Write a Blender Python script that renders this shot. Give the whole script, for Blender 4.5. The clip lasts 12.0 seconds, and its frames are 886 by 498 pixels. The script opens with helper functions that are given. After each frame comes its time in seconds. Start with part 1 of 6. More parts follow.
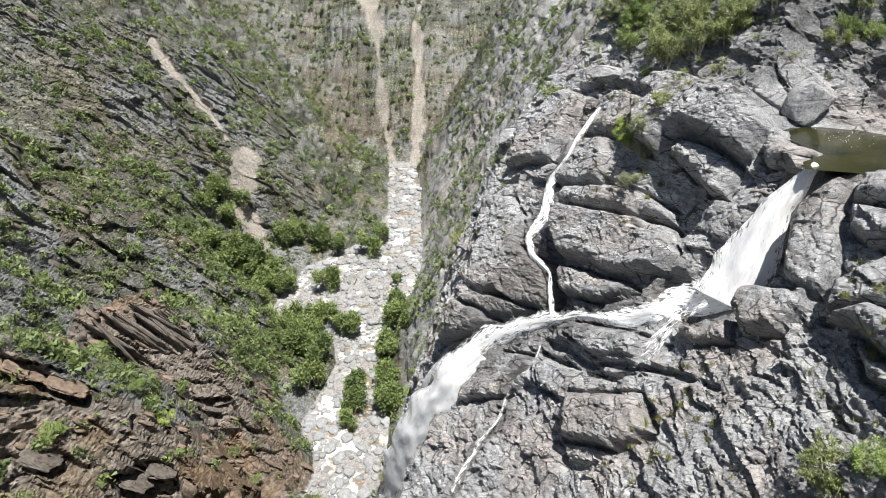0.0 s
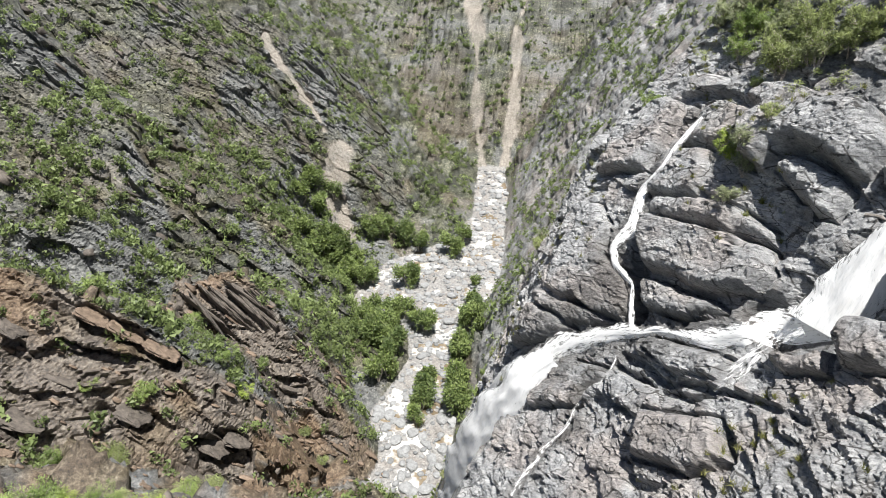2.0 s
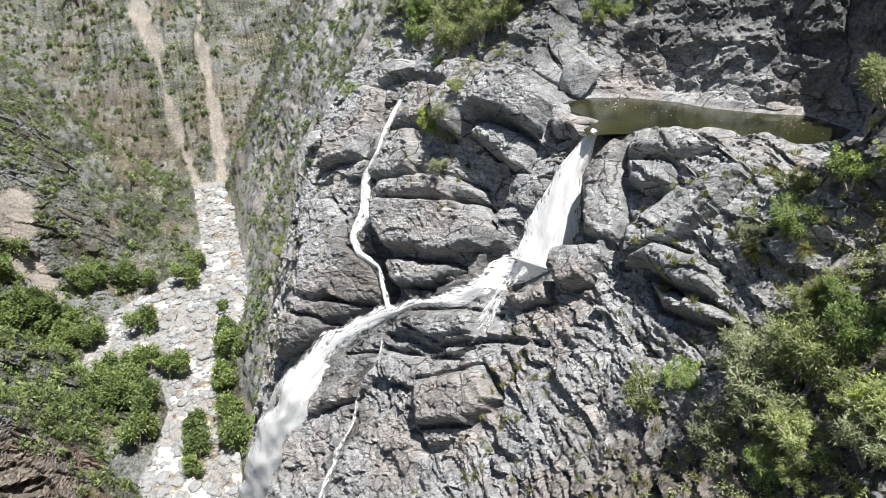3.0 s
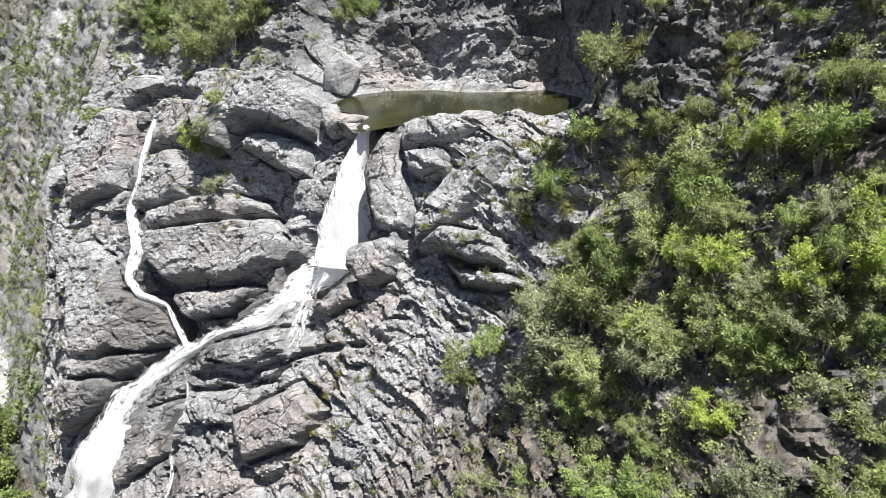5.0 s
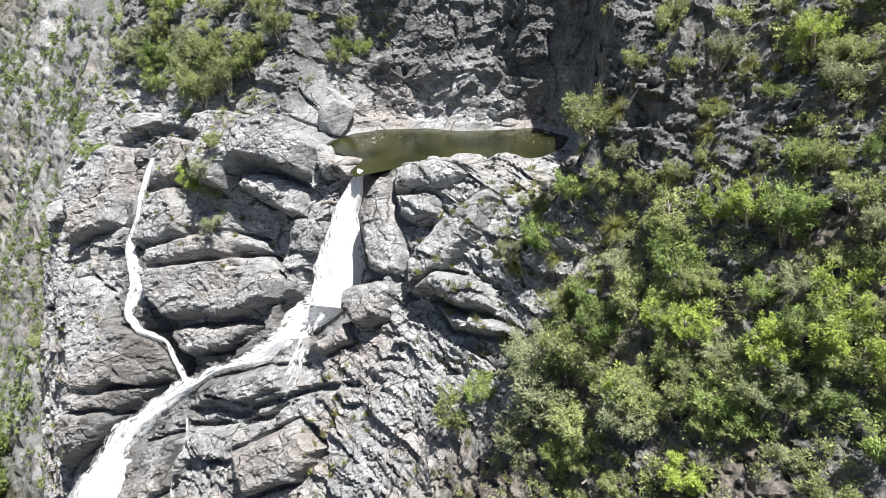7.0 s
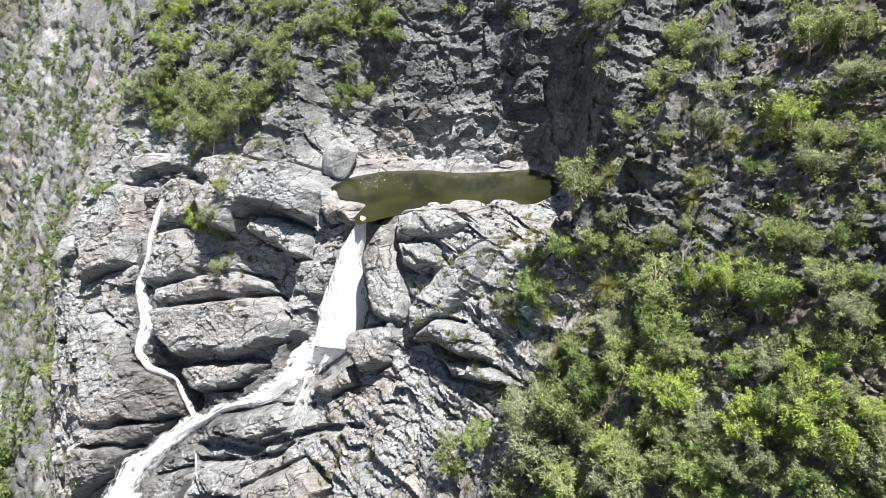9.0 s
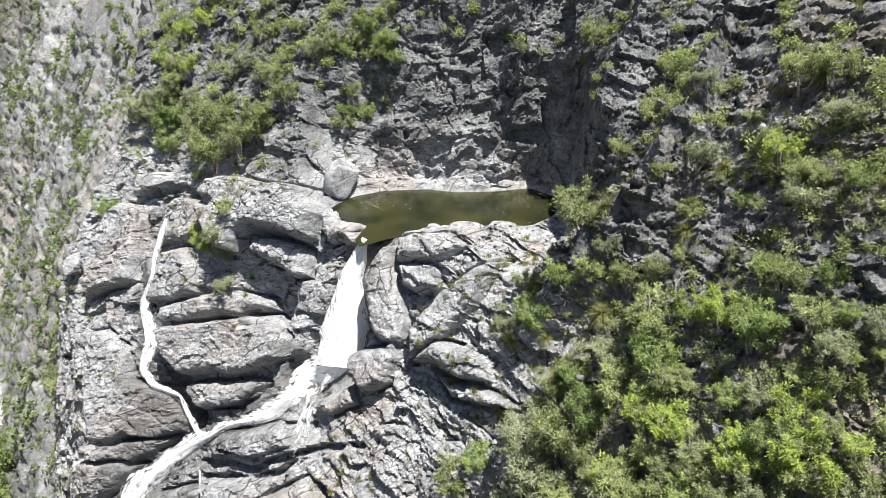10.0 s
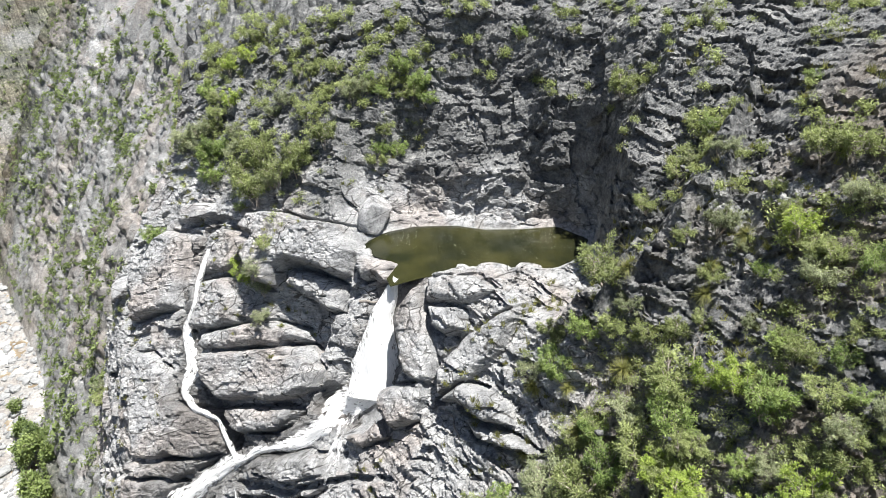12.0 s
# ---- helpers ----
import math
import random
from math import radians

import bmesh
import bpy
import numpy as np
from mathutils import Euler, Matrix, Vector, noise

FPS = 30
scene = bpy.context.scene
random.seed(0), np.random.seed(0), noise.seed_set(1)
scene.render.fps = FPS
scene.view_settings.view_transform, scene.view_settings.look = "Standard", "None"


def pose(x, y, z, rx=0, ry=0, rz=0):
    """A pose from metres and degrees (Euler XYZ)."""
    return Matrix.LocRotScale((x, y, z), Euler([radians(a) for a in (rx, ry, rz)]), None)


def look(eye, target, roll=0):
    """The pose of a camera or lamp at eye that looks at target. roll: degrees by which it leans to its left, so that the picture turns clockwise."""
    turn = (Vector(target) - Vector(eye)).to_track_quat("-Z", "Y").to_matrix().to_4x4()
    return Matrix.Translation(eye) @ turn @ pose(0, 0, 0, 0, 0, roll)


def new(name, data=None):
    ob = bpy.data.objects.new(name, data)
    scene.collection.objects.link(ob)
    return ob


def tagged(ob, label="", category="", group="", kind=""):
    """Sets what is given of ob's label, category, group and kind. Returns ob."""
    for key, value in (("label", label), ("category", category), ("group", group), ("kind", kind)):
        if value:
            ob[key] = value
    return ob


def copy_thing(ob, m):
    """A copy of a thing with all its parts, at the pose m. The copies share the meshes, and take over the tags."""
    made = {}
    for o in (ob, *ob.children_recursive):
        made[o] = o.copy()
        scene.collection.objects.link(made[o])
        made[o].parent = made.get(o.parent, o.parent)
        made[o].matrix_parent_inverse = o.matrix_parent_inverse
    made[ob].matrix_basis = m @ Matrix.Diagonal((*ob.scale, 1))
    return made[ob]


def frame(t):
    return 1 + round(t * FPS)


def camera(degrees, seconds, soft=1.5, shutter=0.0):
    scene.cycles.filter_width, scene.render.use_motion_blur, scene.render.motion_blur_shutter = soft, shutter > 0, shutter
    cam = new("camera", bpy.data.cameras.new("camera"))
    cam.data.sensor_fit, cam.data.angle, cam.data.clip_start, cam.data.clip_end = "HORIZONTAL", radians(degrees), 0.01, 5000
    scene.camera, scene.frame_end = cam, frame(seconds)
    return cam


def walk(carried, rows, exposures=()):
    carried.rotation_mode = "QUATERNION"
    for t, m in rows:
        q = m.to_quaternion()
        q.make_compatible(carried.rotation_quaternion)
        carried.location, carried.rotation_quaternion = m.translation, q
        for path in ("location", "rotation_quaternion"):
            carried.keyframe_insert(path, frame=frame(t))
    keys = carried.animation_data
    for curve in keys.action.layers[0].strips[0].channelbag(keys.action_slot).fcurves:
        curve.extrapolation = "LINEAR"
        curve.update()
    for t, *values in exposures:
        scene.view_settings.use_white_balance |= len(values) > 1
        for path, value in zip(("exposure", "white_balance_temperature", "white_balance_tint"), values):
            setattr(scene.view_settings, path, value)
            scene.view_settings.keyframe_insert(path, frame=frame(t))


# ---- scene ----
# ---------- camera ----------
cam = camera(72.9, 12.0, soft=0.7)


def view(x, y, z, yaw, pitch, roll):
    return pose(x, y, z, 90 + pitch, 0, yaw) @ pose(0, 0, 0, 0, 0, roll)


walk(cam, [
    (0, view(0.000, 0.000, 165.000, 1.059, -30.554, 0.144)),
    (0.5, view(0.010, 0.000, 165.095, 1.604, -30.627, -0.044)),
    (1, view(0.068, -0.209, 165.358, 13.138, -30.665, -0.275)),
    (1.5, view(0.097, -0.222, 165.091, 19.872, -30.530, 0.109)),
    (2, view(0.133, -0.212, 164.584, 10.101, -30.230, 0.610)),
    (2.5, view(0.118, 0.057, 164.502, -3.871, -30.180, 0.314)),
    (3, view(0.135, 0.089, 164.504, -17.849, -30.194, 0.195)),
    (3.5, view(0.207, 0.087, 164.370, -28.505, -30.032, 0.153)),
    (3.7, view(0.300, 0.090, 164.310, -32.273, -29.944, 0.060)),
    (5.3, view(0.459, 0.252, 164.752, -39.892, -30.284, -0.054)),
    (5.5, view(0.469, 0.250, 164.959, -40.052, -30.263, -0.028)),
    (6, view(0.486, 0.227, 165.779, -40.327, -30.240, -0.026)),
    (6.5, view(0.497, 0.239, 166.556, -40.535, -30.225, -0.023)),
    (7, view(0.498, 0.287, 167.391, -40.582, -30.119, -0.006)),
    (9, view(0.485, 0.313, 170.637, -40.642, -29.846, 0.006)),
    (9.5, view(0.514, 0.317, 171.363, -40.646, -29.795, -0.009)),
    (10, view(0.519, 0.314, 172.218, -40.645, -29.729, -0.055)),
    (10.5, view(0.552, 0.331, 172.949, -40.684, -29.636, -0.074)),
    (11, view(0.548, 0.309, 173.756, -40.851, -29.582, -0.098)),
    (11.5, view(0.556, 0.295, 174.541, -40.945, -29.516, -0.113)),
    (11.8, view(0.548, 0.330, 175.120, -40.350, -29.560, -0.200)),
    (12, view(0.538, 0.372, 175.607, -37.541, -29.759, -0.408)),
], [(0, 1.02), (3.0, 1.05), (5.3, 1.28), (9.0, 1.34), (12, 1.36)])

# ---------- world and sun ----------
SUN_EL, SUN_AZ = 77.0, 146.0  # elevation, and azimuth from +y towards +x
world = bpy.data.worlds.new("world")
scene.world = world
world.use_nodes = True
wn = world.node_tree
sky = wn.nodes.new("ShaderNodeTexSky")
sky.sky_type, sky.sun_disc = "NISHITA", False
sky.sun_elevation, sky.sun_rotation = radians(SUN_EL), radians(SUN_AZ)
wn.links.new(sky.outputs["Color"], wn.nodes["Background"].inputs["Color"])
wn.nodes["Background"].inputs["Strength"].default_value = 0.050
sun_data = bpy.data.lights.new("sun", "SUN")
sun_data.energy, sun_data.angle, sun_data.color = 5.0, radians(0.5), (1.0, 0.97, 0.92)
sun = new("sun", sun_data)
se, sa = radians(SUN_EL), radians(SUN_AZ)
SUN_DIR = Vector((math.sin(sa) * math.cos(se), math.cos(sa) * math.cos(se), math.sin(se)))
sun.matrix_world = look(SUN_DIR * 300 + Vector((0, 0, 200)), (0, 0, 200))


# ---------- number noise ----------
def hash3(i, j, k, seed):
    n = (i.astype(np.int64) * 374761393 + j.astype(np.int64) * 668265263 + k.astype(np.int64) * 2147483647 + seed * 1274126177) & 0xFFFFFFFF
    n = ((n ^ (n >> 13)) * 1274126177) & 0xFFFFFFFF
    n = ((n ^ (n >> 16)) * 2246822519) & 0xFFFFFFFF
    return ((n ^ (n >> 15)) & 0xFFFFFF) / float(0xFFFFFF)


def vnoise(x, y, z, seed=0):
    i, j, k = np.floor(x), np.floor(y), np.floor(z)
    u, v, w = x - i, y - j, z - k
    u, v, w = (a * a * (3 - 2 * a) for a in (u, v, w))
    out = 0.0
    for a in (0, 1):
        for b in (0, 1):
            for c in (0, 1):
                wt = (u if a else 1 - u) * (v if b else 1 - v) * (w if c else 1 - w)
                out = out + wt * hash3(i + a, j + b, k + c, seed)
    return out * 2 - 1


def fbm(x, y, z, octaves, seed=0, gain=0.5):
    out, amp = 0.0, 1.0
    for o in range(octaves):
        f = 2.0**o
        out = out + amp * vnoise(x * f, y * f, z * f, seed + o)
        amp *= gain
    return out


def blocks(x, y, z, seed=0):
    """Cells of jointed rock: distance to the joint, a random number for the cell, and the offset from its centre."""
    i, j, k = np.floor(x), np.floor(y), np.floor(z)
    f1 = np.full(x.shape, 9.0)
    f2 = np.full(x.shape, 9.0)
    ident = np.zeros(x.shape)
    off = np.zeros((3,) + x.shape)
    for a in (-1, 0, 1):
        for b in (-1, 0, 1):
            for c in (-1, 0, 1):
                p, q, r = i + a, j + b, k + c
                dx = p + 0.1 + 0.8 * hash3(p, q, r, seed) - x
                dy = q + 0.1 + 0.8 * hash3(p, q, r, seed + 1) - y
                dz = r + 0.1 + 0.8 * hash3(p, q, r, seed + 2) - z
                d = np.sqrt(dx * dx + dy * dy + dz * dz)
                near = d < f1
                f2 = np.where(near, f1, np.minimum(f2, d))
                ident = np.where(near, hash3(p, q, r, seed + 3), ident)
                for n, o in enumerate((dx, dy, dz)):
                    off[n] = np.where(near, -o, off[n])
                f1 = np.where(near, d, f1)
    return f2 - f1, ident, off


def ramp(a, lo, hi):
    t = np.clip((a - lo) / (hi - lo), 0, 1)
    return t * t * (3 - 2 * t)


def smax(a, b, k):
    h = np.clip(0.5 + 0.5 * (a - b) / k, 0, 1)
    return b + (a - b) * h + k * h * (1 - h)


# ---------- the lie of the land ----------
def ridge(x, y, crest, fall):
    out = np.full(x.shape, -999.0)
    for (ax, ay, az), (bx, by, bz) in zip(crest, crest[1:]):
        ex, ey = bx - ax, by - ay
        t = np.clip(((x - ax) * ex + (y - ay) * ey) / (ex * ex + ey * ey), 0, 1)
        out = np.maximum(out, az + t * (bz - az) - fall * np.hypot(x - ax - t * ex, y - ay - t * ey))
    return out


def outline_distance(x, y, poly):
    """Distance to a polygon in plan, negative inside."""
    best, inside = np.full(x.shape, 1e9), np.zeros(x.shape, bool)
    for (ax, ay), (bx, by) in zip(poly, poly[1:] + poly[:1]):
        ex, ey = bx - ax, by - ay
        t = np.clip(((x - ax) * ex + (y - ay) * ey) / (ex * ex + ey * ey), 0, 1)
        best = np.minimum(best, np.hypot(x - ax - t * ex, y - ay - t * ey))
        if ay != by:
            inside ^= ((ay > y) != (by > y)) & (x < (bx - ax) * (y - ay) / (by - ay) + ax)
    return np.where(inside, -best, best)


POOL_Z = 152.0
BANK_Y = [0, 123, 150, 170, 185, 202, 218, 236, 257, 286, 320, 352, 390, 460]
BANK_RIGHT = [-22, -22.5, -21.7, -23, -26, -26, -24, -18, -16, -17, -19, -21, -26, -14]
BANK_LEFT = [-56, -56.7, -54, -49, -46, -50, -82, -80, -75, -47, -38, -41, -44, -60]
SHELF = [(19.2, 23.5), (19.0, 32), (19.8, 38), (21.5, 38.6), (24.5, 39.6), (27.6, 39.9), (29.0, 38.0), (31.0, 34.9), (33.4, 31.9), (36.0, 29.9), (36.0, 26.6), (30.6, 22.6), (24.0, 20.0)]
POOL = [(19.9, 31.2), (20.3, 32.2), (22.0, 33.2), (21.0, 36.0), (21.2, 37.8), (23.7, 38.3), (26.2, 37.6), (29.0, 35.6), (30.4, 33.6), (33.0, 31.6), (35.6, 30.2), (36.0, 27.0), (33.0, 25.5), (30.4, 25.6), (27.0, 28.4), (24.6, 30.3), (22.0, 30.9)]
BUTTRESS = [(24, 80), (19, 70), (14, 61.5), (8.5, 60), (5.4, 58.6), (3.2, 52), (1.5, 44), (-0.6, 38.2), (-4.2, 30.5), (-6.5, 20), (-8, 0), (-12, -150), (500, -150), (500, 260), (60, 110)]
SPUR_CAVE = [(-260, -20, 190), (-150, 45, 125), (-112, 73, 98), (-107, 86, 101), (-92, 90.5, 89), (-85, 92, 83), (-77, 92, 75), (-69, 93, 69.5), (-70, 104, 46), (-68, 118, 20), (-65, 130, 0)]
SPUR_FIN = [(-260, 120, 185), (-150, 135, 95), (-110, 136, 66), (-98, 131, 66), (-88, 138, 69), (-80, 137, 63), (-69, 132, 48), (-65, 145, 22), (-61, 156, 0)]
SPUR_NEAR = [(-110, -20, 168), (-72, 4, 146), (-45, 20, 126), (-40, 30, 115), (-32, 39, 102), (-30, 60, 60)]
RIB = [(22.0, 18.9, 151), (24.0, 17.2, 157), (25.6, 15.8, 160), (27.0, 14.8, 163), (30.0, 15.2, 165.5), (38.0, 17.6, 168), (60, 21, 178)]
# hollows of the falls: centre, half lengths, turn in degrees, height
SWELLS = [(15.2, 38.2, 2.8, 1.2, -60, -1.9), (17.0, 30.9, 2.9, 2.0, -30, -2.4), (13.6, 31.6, 2.4, 0.9, -35, -0.7)]
# great joint blocks of the face: how far they stand out, and their outline along and up the face
CRAGS_UPPER = [
    (1.5, [(6.3, 144.5), (8.0, 145.3), (10.2, 144.6), (11.0, 142.8), (10.6, 139.9), (10.0, 137.8), (4.7, 137.0), (4.6, 139.3), (3.5, 140.8), (5.3, 142.6)]),
    (0.8, [(10.4, 144.7), (12.3, 144.1), (12.4, 143.2), (11.2, 142.4)]),
    (1.2, [(13.3, 144.1), (15.1, 144.5), (17.1, 143.8), (16.7, 140.8), (15.6, 140.3), (12.6, 140.7), (12.8, 142.7)]),
    (1.3, [(12.2, 140.1), (15.9, 140.0), (17.1, 138.1), (17.4, 135.9), (15.0, 135.7), (12.2, 135.7), (11.5, 137.8)]),
    (2.3, [(17.3, 143.3), (18.6, 145.2), (21.6, 144.9), (23.6, 143.9), (27.0, 143.1), (28.3, 140.7), (27.6, 138.9), (26.5, 138.6), (24.7, 139.7), (23.2, 140.2), (21.9, 139.8), (21.2, 138.4), (19.6, 138.9), (17.9, 141.3)]),
    (1.2, [(23.2, 139.8), (24.7, 139.3), (26.6, 138.3), (26.6, 136.3), (25.5, 136.2), (23.7, 137.3), (21.8, 138.7)])]
CRAGS_MIDDLE = [
    (1.3, [(28.2, 140.4), (28.5, 141.4), (29.7, 141.1), (31.5, 140.2), (31.5, 138.8), (28.5, 138.5), (28.1, 139.5)]),
    (1.2, [(13.8, 135.5), (19.9, 136.0), (22.6, 135.2), (23.3, 134.1), (19.5, 134.1), (16.3, 133.7), (13.7, 134.2)]),
    (1.7, [(14.1, 133.7), (19.5, 133.8), (23.0, 133.9), (24.9, 131.9), (24.3, 130.3), (21.0, 129.5), (18.0, 130.0), (15.8, 129.8), (14.7, 131.3)]),
    (1.0, [(15.5, 129.5), (21.1, 129.3), (22.9, 128.8), (22.1, 127.8), (19.0, 127.2), (16.0, 127.3), (15.3, 128.6)]),
    (0.9, [(5.3, 134.1), (7.3, 134.3), (10.7, 131.7), (11.0, 129.9), (14.2, 129.2), (15.6, 126.5), (15.1, 125.5), (13.2, 125.3), (7.4, 125.4), (5.5, 129.9)]),
    (0.9, [(6.1, 125.1), (11.4, 125.2), (14.0, 125.2), (13.1, 124.5), (10.2, 123.3), (4.3, 124.4)])]
CRAGS_RIGHT = [
    (1.6, [(31.5, 138.3), (32.4, 138.8), (34.1, 137.3), (34.1, 135.7), (34.9, 133.2), (35.1, 130.9), (34.0, 129.9), (32.6, 131.2), (31.2, 135.0)]),
    (1.2, [(34.3, 138.1), (37.9, 137.8), (39.5, 136.4), (37.9, 135.7), (34.3, 136.0)]),
    (1.5, [(34.4, 135.8), (37.4, 135.5), (37.6, 134.0), (36.0, 133.4), (34.8, 134.2)]),
    (1.3, [(37.8, 133.9), (39.5, 134.7), (41.7, 135.4), (40.2, 132.4), (39.4, 131.5), (37.8, 130.6), (35.4, 129.4), (35.1, 131.5)]),
    (1.6, [(28.9, 130.0), (31.3, 130.5), (34.3, 130.6), (34.6, 129.7), (33.6, 128.2), (31.9, 127.5), (31.0, 128.4)]),
    (0.8, [(27.6, 128.2), (29.5, 129.0), (30.8, 128.2), (31.5, 126.9), (29.2, 126.2), (27.8, 126.7)]),
    (1.7, [(35.1, 129.4), (37.4, 130.6), (40.7, 129.3), (41.1, 127.6), (38.9, 127.8), (37.0, 129.1)])]
CRAGS_LOWER = [
    (1.2, [(37.0, 128.8), (39.1, 127.6), (41.2, 127.0), (43.3, 126.0), (41.0, 126.2), (38.1, 126.8)]),
    (0.9, [(17.5, 125.2), (21.0, 125.8), (27.2, 125.7), (27.9, 124.2), (23.5, 123.6), (18.4, 123.7)]),
    (0.9, [(16.6, 122.2), (22.0, 122.5), (23.8, 121.1), (22.4, 120.0), (17.3, 119.9)]),
    (0.9, [(11.7, 121.1), (16.5, 121.8), (17.7, 120.3), (16.1, 118.2), (11.5, 116.2), (10.0, 117.6)]),
    (0.9, [(17.6, 121.8), (22.1, 122.5), (22.2, 120.2), (19.3, 119.9)]),
    (1.0, [(3.6, 124.0), (9.7, 123.7), (11.2, 123.2), (8.5, 121.4), (3.7, 119.3), (2.2, 121.6)]),
    (1.2, [(22.0, 120.6), (27.2, 122.4), (29.3, 120.8), (27.6, 118.7), (23.4, 117.9)]),
    (1.0, [(18.5, 125.6), (23.2, 125.9), (27.3, 125.6), (26.7, 124.5), (21.5, 123.8), (18.7, 124.4)])]
CRAGS = CRAGS_UPPER + CRAGS_MIDDLE + CRAGS_RIGHT + CRAGS_LOWER
SLIDES = [([(-40, 391), (-50.9, 422), (-55, 445), (-59.5, 470), (-66, 497), (-74, 530)], 5.0), ([(-29.5, 395), (-25.4, 425), (-27.6, 461), (-28.2, 496), (-27, 540)], 3.6),
          ([(-156, 318), (-147.5, 312), (-134, 307), (-117, 293)], 2.6), ([(-106, 288), (-108, 274), (-98, 264)], 8.0), ([(-91, 280), (-88, 272)], 3.5)]


def path_distance(x, y, path):
    best = np.full(x.shape, 1e9)
    for (ax, ay), (bx, by) in zip(path, path[1:]):
        ex, ey = bx - ax, by - ay
        t = np.clip(((x - ax) * ex + (y - ay) * ey) / (ex * ex + ey * ey), 0, 1)
        best = np.minimum(best, np.hypot(x - ax - t * ex, y - ay - t * ey))
    return best


def land(x, y):
    n1 = fbm(x / 60, y / 60, 0 * x, 3, 11)
    n2 = fbm(x / 2.8, y / 2.8, 0 * x, 2, 13)
    xr, xl = np.interp(y, BANK_Y, BANK_RIGHT), np.interp(y, BANK_Y, BANK_LEFT)
    dr, dl = x - xr, xl - x
    right = np.where(dr < 50, 1.8 * dr, 90 + 1.15 * (dr - 50))
    left = np.where(dl < 24, 0.55 * dl, 13 + 0.95 * (dl - 24))
    head = 0.86 * (y - 393 + 10 * n1)
    gullies = 7 * fbm(x / 34, y / 34, 0 * x, 2, 17) * np.clip(np.maximum(np.maximum(dr, dl), y - 393) / 30, 0, 1)
    gorge = smax(smax(right, left, 6.0), head, 5.0) + gullies
    gorge = np.maximum(gorge, 0.0)
    steep = ramp(x, -75, -58)
    for crest, fall in ((SPUR_CAVE, 1.15 + steep), (SPUR_FIN, 1.1 + steep), (SPUR_NEAR, 1.3)):
        gorge = smax(gorge, ridge(x, y, crest, fall) + 2.0 * n1, 2.0)
    face = 137 + 1.12 * (x - 8) + 0.15 * (y - 36)
    upper = 145 + 1.1 * (x - 9.2) + 0.32 * (np.minimum(y, 60) - 47)
    t = ramp(y + 0.25 * (x - 8), 37.5, 42.5)
    rock = face * (1 - t) + upper * t
    for cx, cy, ra, rb, turn, h in SWELLS:
        c, s = math.cos(math.radians(turn)), math.sin(math.radians(turn))
        u, v = (x - cx) * c + (y - cy) * s, -(x - cx) * s + (y - cy) * c
        r = (np.abs(u / ra) ** 3.5 + np.abs(v / rb) ** 3.5) ** (1 / 3.5)
        rock = rock + h * (1 - ramp(r, 0.78, 1.08))
    spur = 152 + 1.1 * (x - 17) - 0.62 * (np.maximum(y, 4) - 5) + 0.3 * np.minimum(y - 4, 0)
    rock = smax(rock, spur, 1.0)
    rock = smax(rock, ridge(x, y, RIB, 3.0), 0.8)
    behind = np.maximum(outline_distance(x, y, SHELF) + 0.45 * n2, 0)
    steps = np.interp(behind, [0, 1.1, 2.0, 3.1, 4.0, 9], [0, 4.0, 4.7, 8.4, 9.6, 25])
    sheer = np.interp(behind, [0, 0.5, 1.1, 2.4, 3.4, 9], [0, 4.5, 9.5, 12.5, 15, 27])
    right_end = ramp(x - 0.4 * (y - 27), 32.5, 34.5)
    steps = steps * (1 - right_end) + sheer * right_end
    gentle = 1.75 * behind + 0.5 * n2
    back = ramp(x + 0.25 * (y - 39), 24.0, 28.5)
    rock = np.minimum(rock, POOL_Z + 0.45 + gentle * (1 - back) + steps * back)
    rock = np.where(rock > 168, 168 + 0.35 * (rock - 168), rock)
    pool = outline_distance(x, y, POOL)
    rock = np.where(pool < 0.6, np.minimum(rock, POOL_Z + 0.9 * np.clip(pool, -1.4, 0.6)), rock)
    out = outline_distance(x, y, BUTTRESS)
    rock = rock - np.where(out > 0, 1.7 * out + 0.06 * out * out, 0)
    return smax(rock, gorge, 2.0), rock >= gorge, pool, gorge


# water in the air and over ledges: place and width
LEAP = [(20.45, 31.9, 151.98, 0.6), (20.07, 31.7, 151.75, 0.66), (19.8, 31.77, 151.21, 0.93), (19.38, 31.74, 150.39, 1.29), (18.83, 31.62, 149.29, 1.8), (18.18, 31.32, 147.85, 2.44), (17.51, 30.83, 146.02, 3.16), (16.92, 30.43, 144.47, 3.65), (16.6, 30.2, 143.6, 3.9)]
OVER_LEDGES = [(16.9, 30.3, 143.9, 3.6), (16.2, 31.0, 142.9, 3.6), (15.32, 32.49, 141.81, 3.14), (13.29, 31.47, 141.91, 2.47), (12.12, 32.39, 140.63, 1.9), (10.92, 33.03, 140.09, 1.29), (10.0, 34.49, 139.28, 0.78), (9.17, 35.56, 138.55, 0.71), (8.2, 36.4, 137.51, 1.04), (7.28, 37.34, 136.67, 1.45), (5.43, 38.64, 135.03, 1.72), (3.93, 39.36, 133.65, 1.98), (2.26, 39.85, 131.92, 2.33), (0.4, 40.12, 129.76, 2.68), (-1.26, 41.69, 125.91, 3.32)]
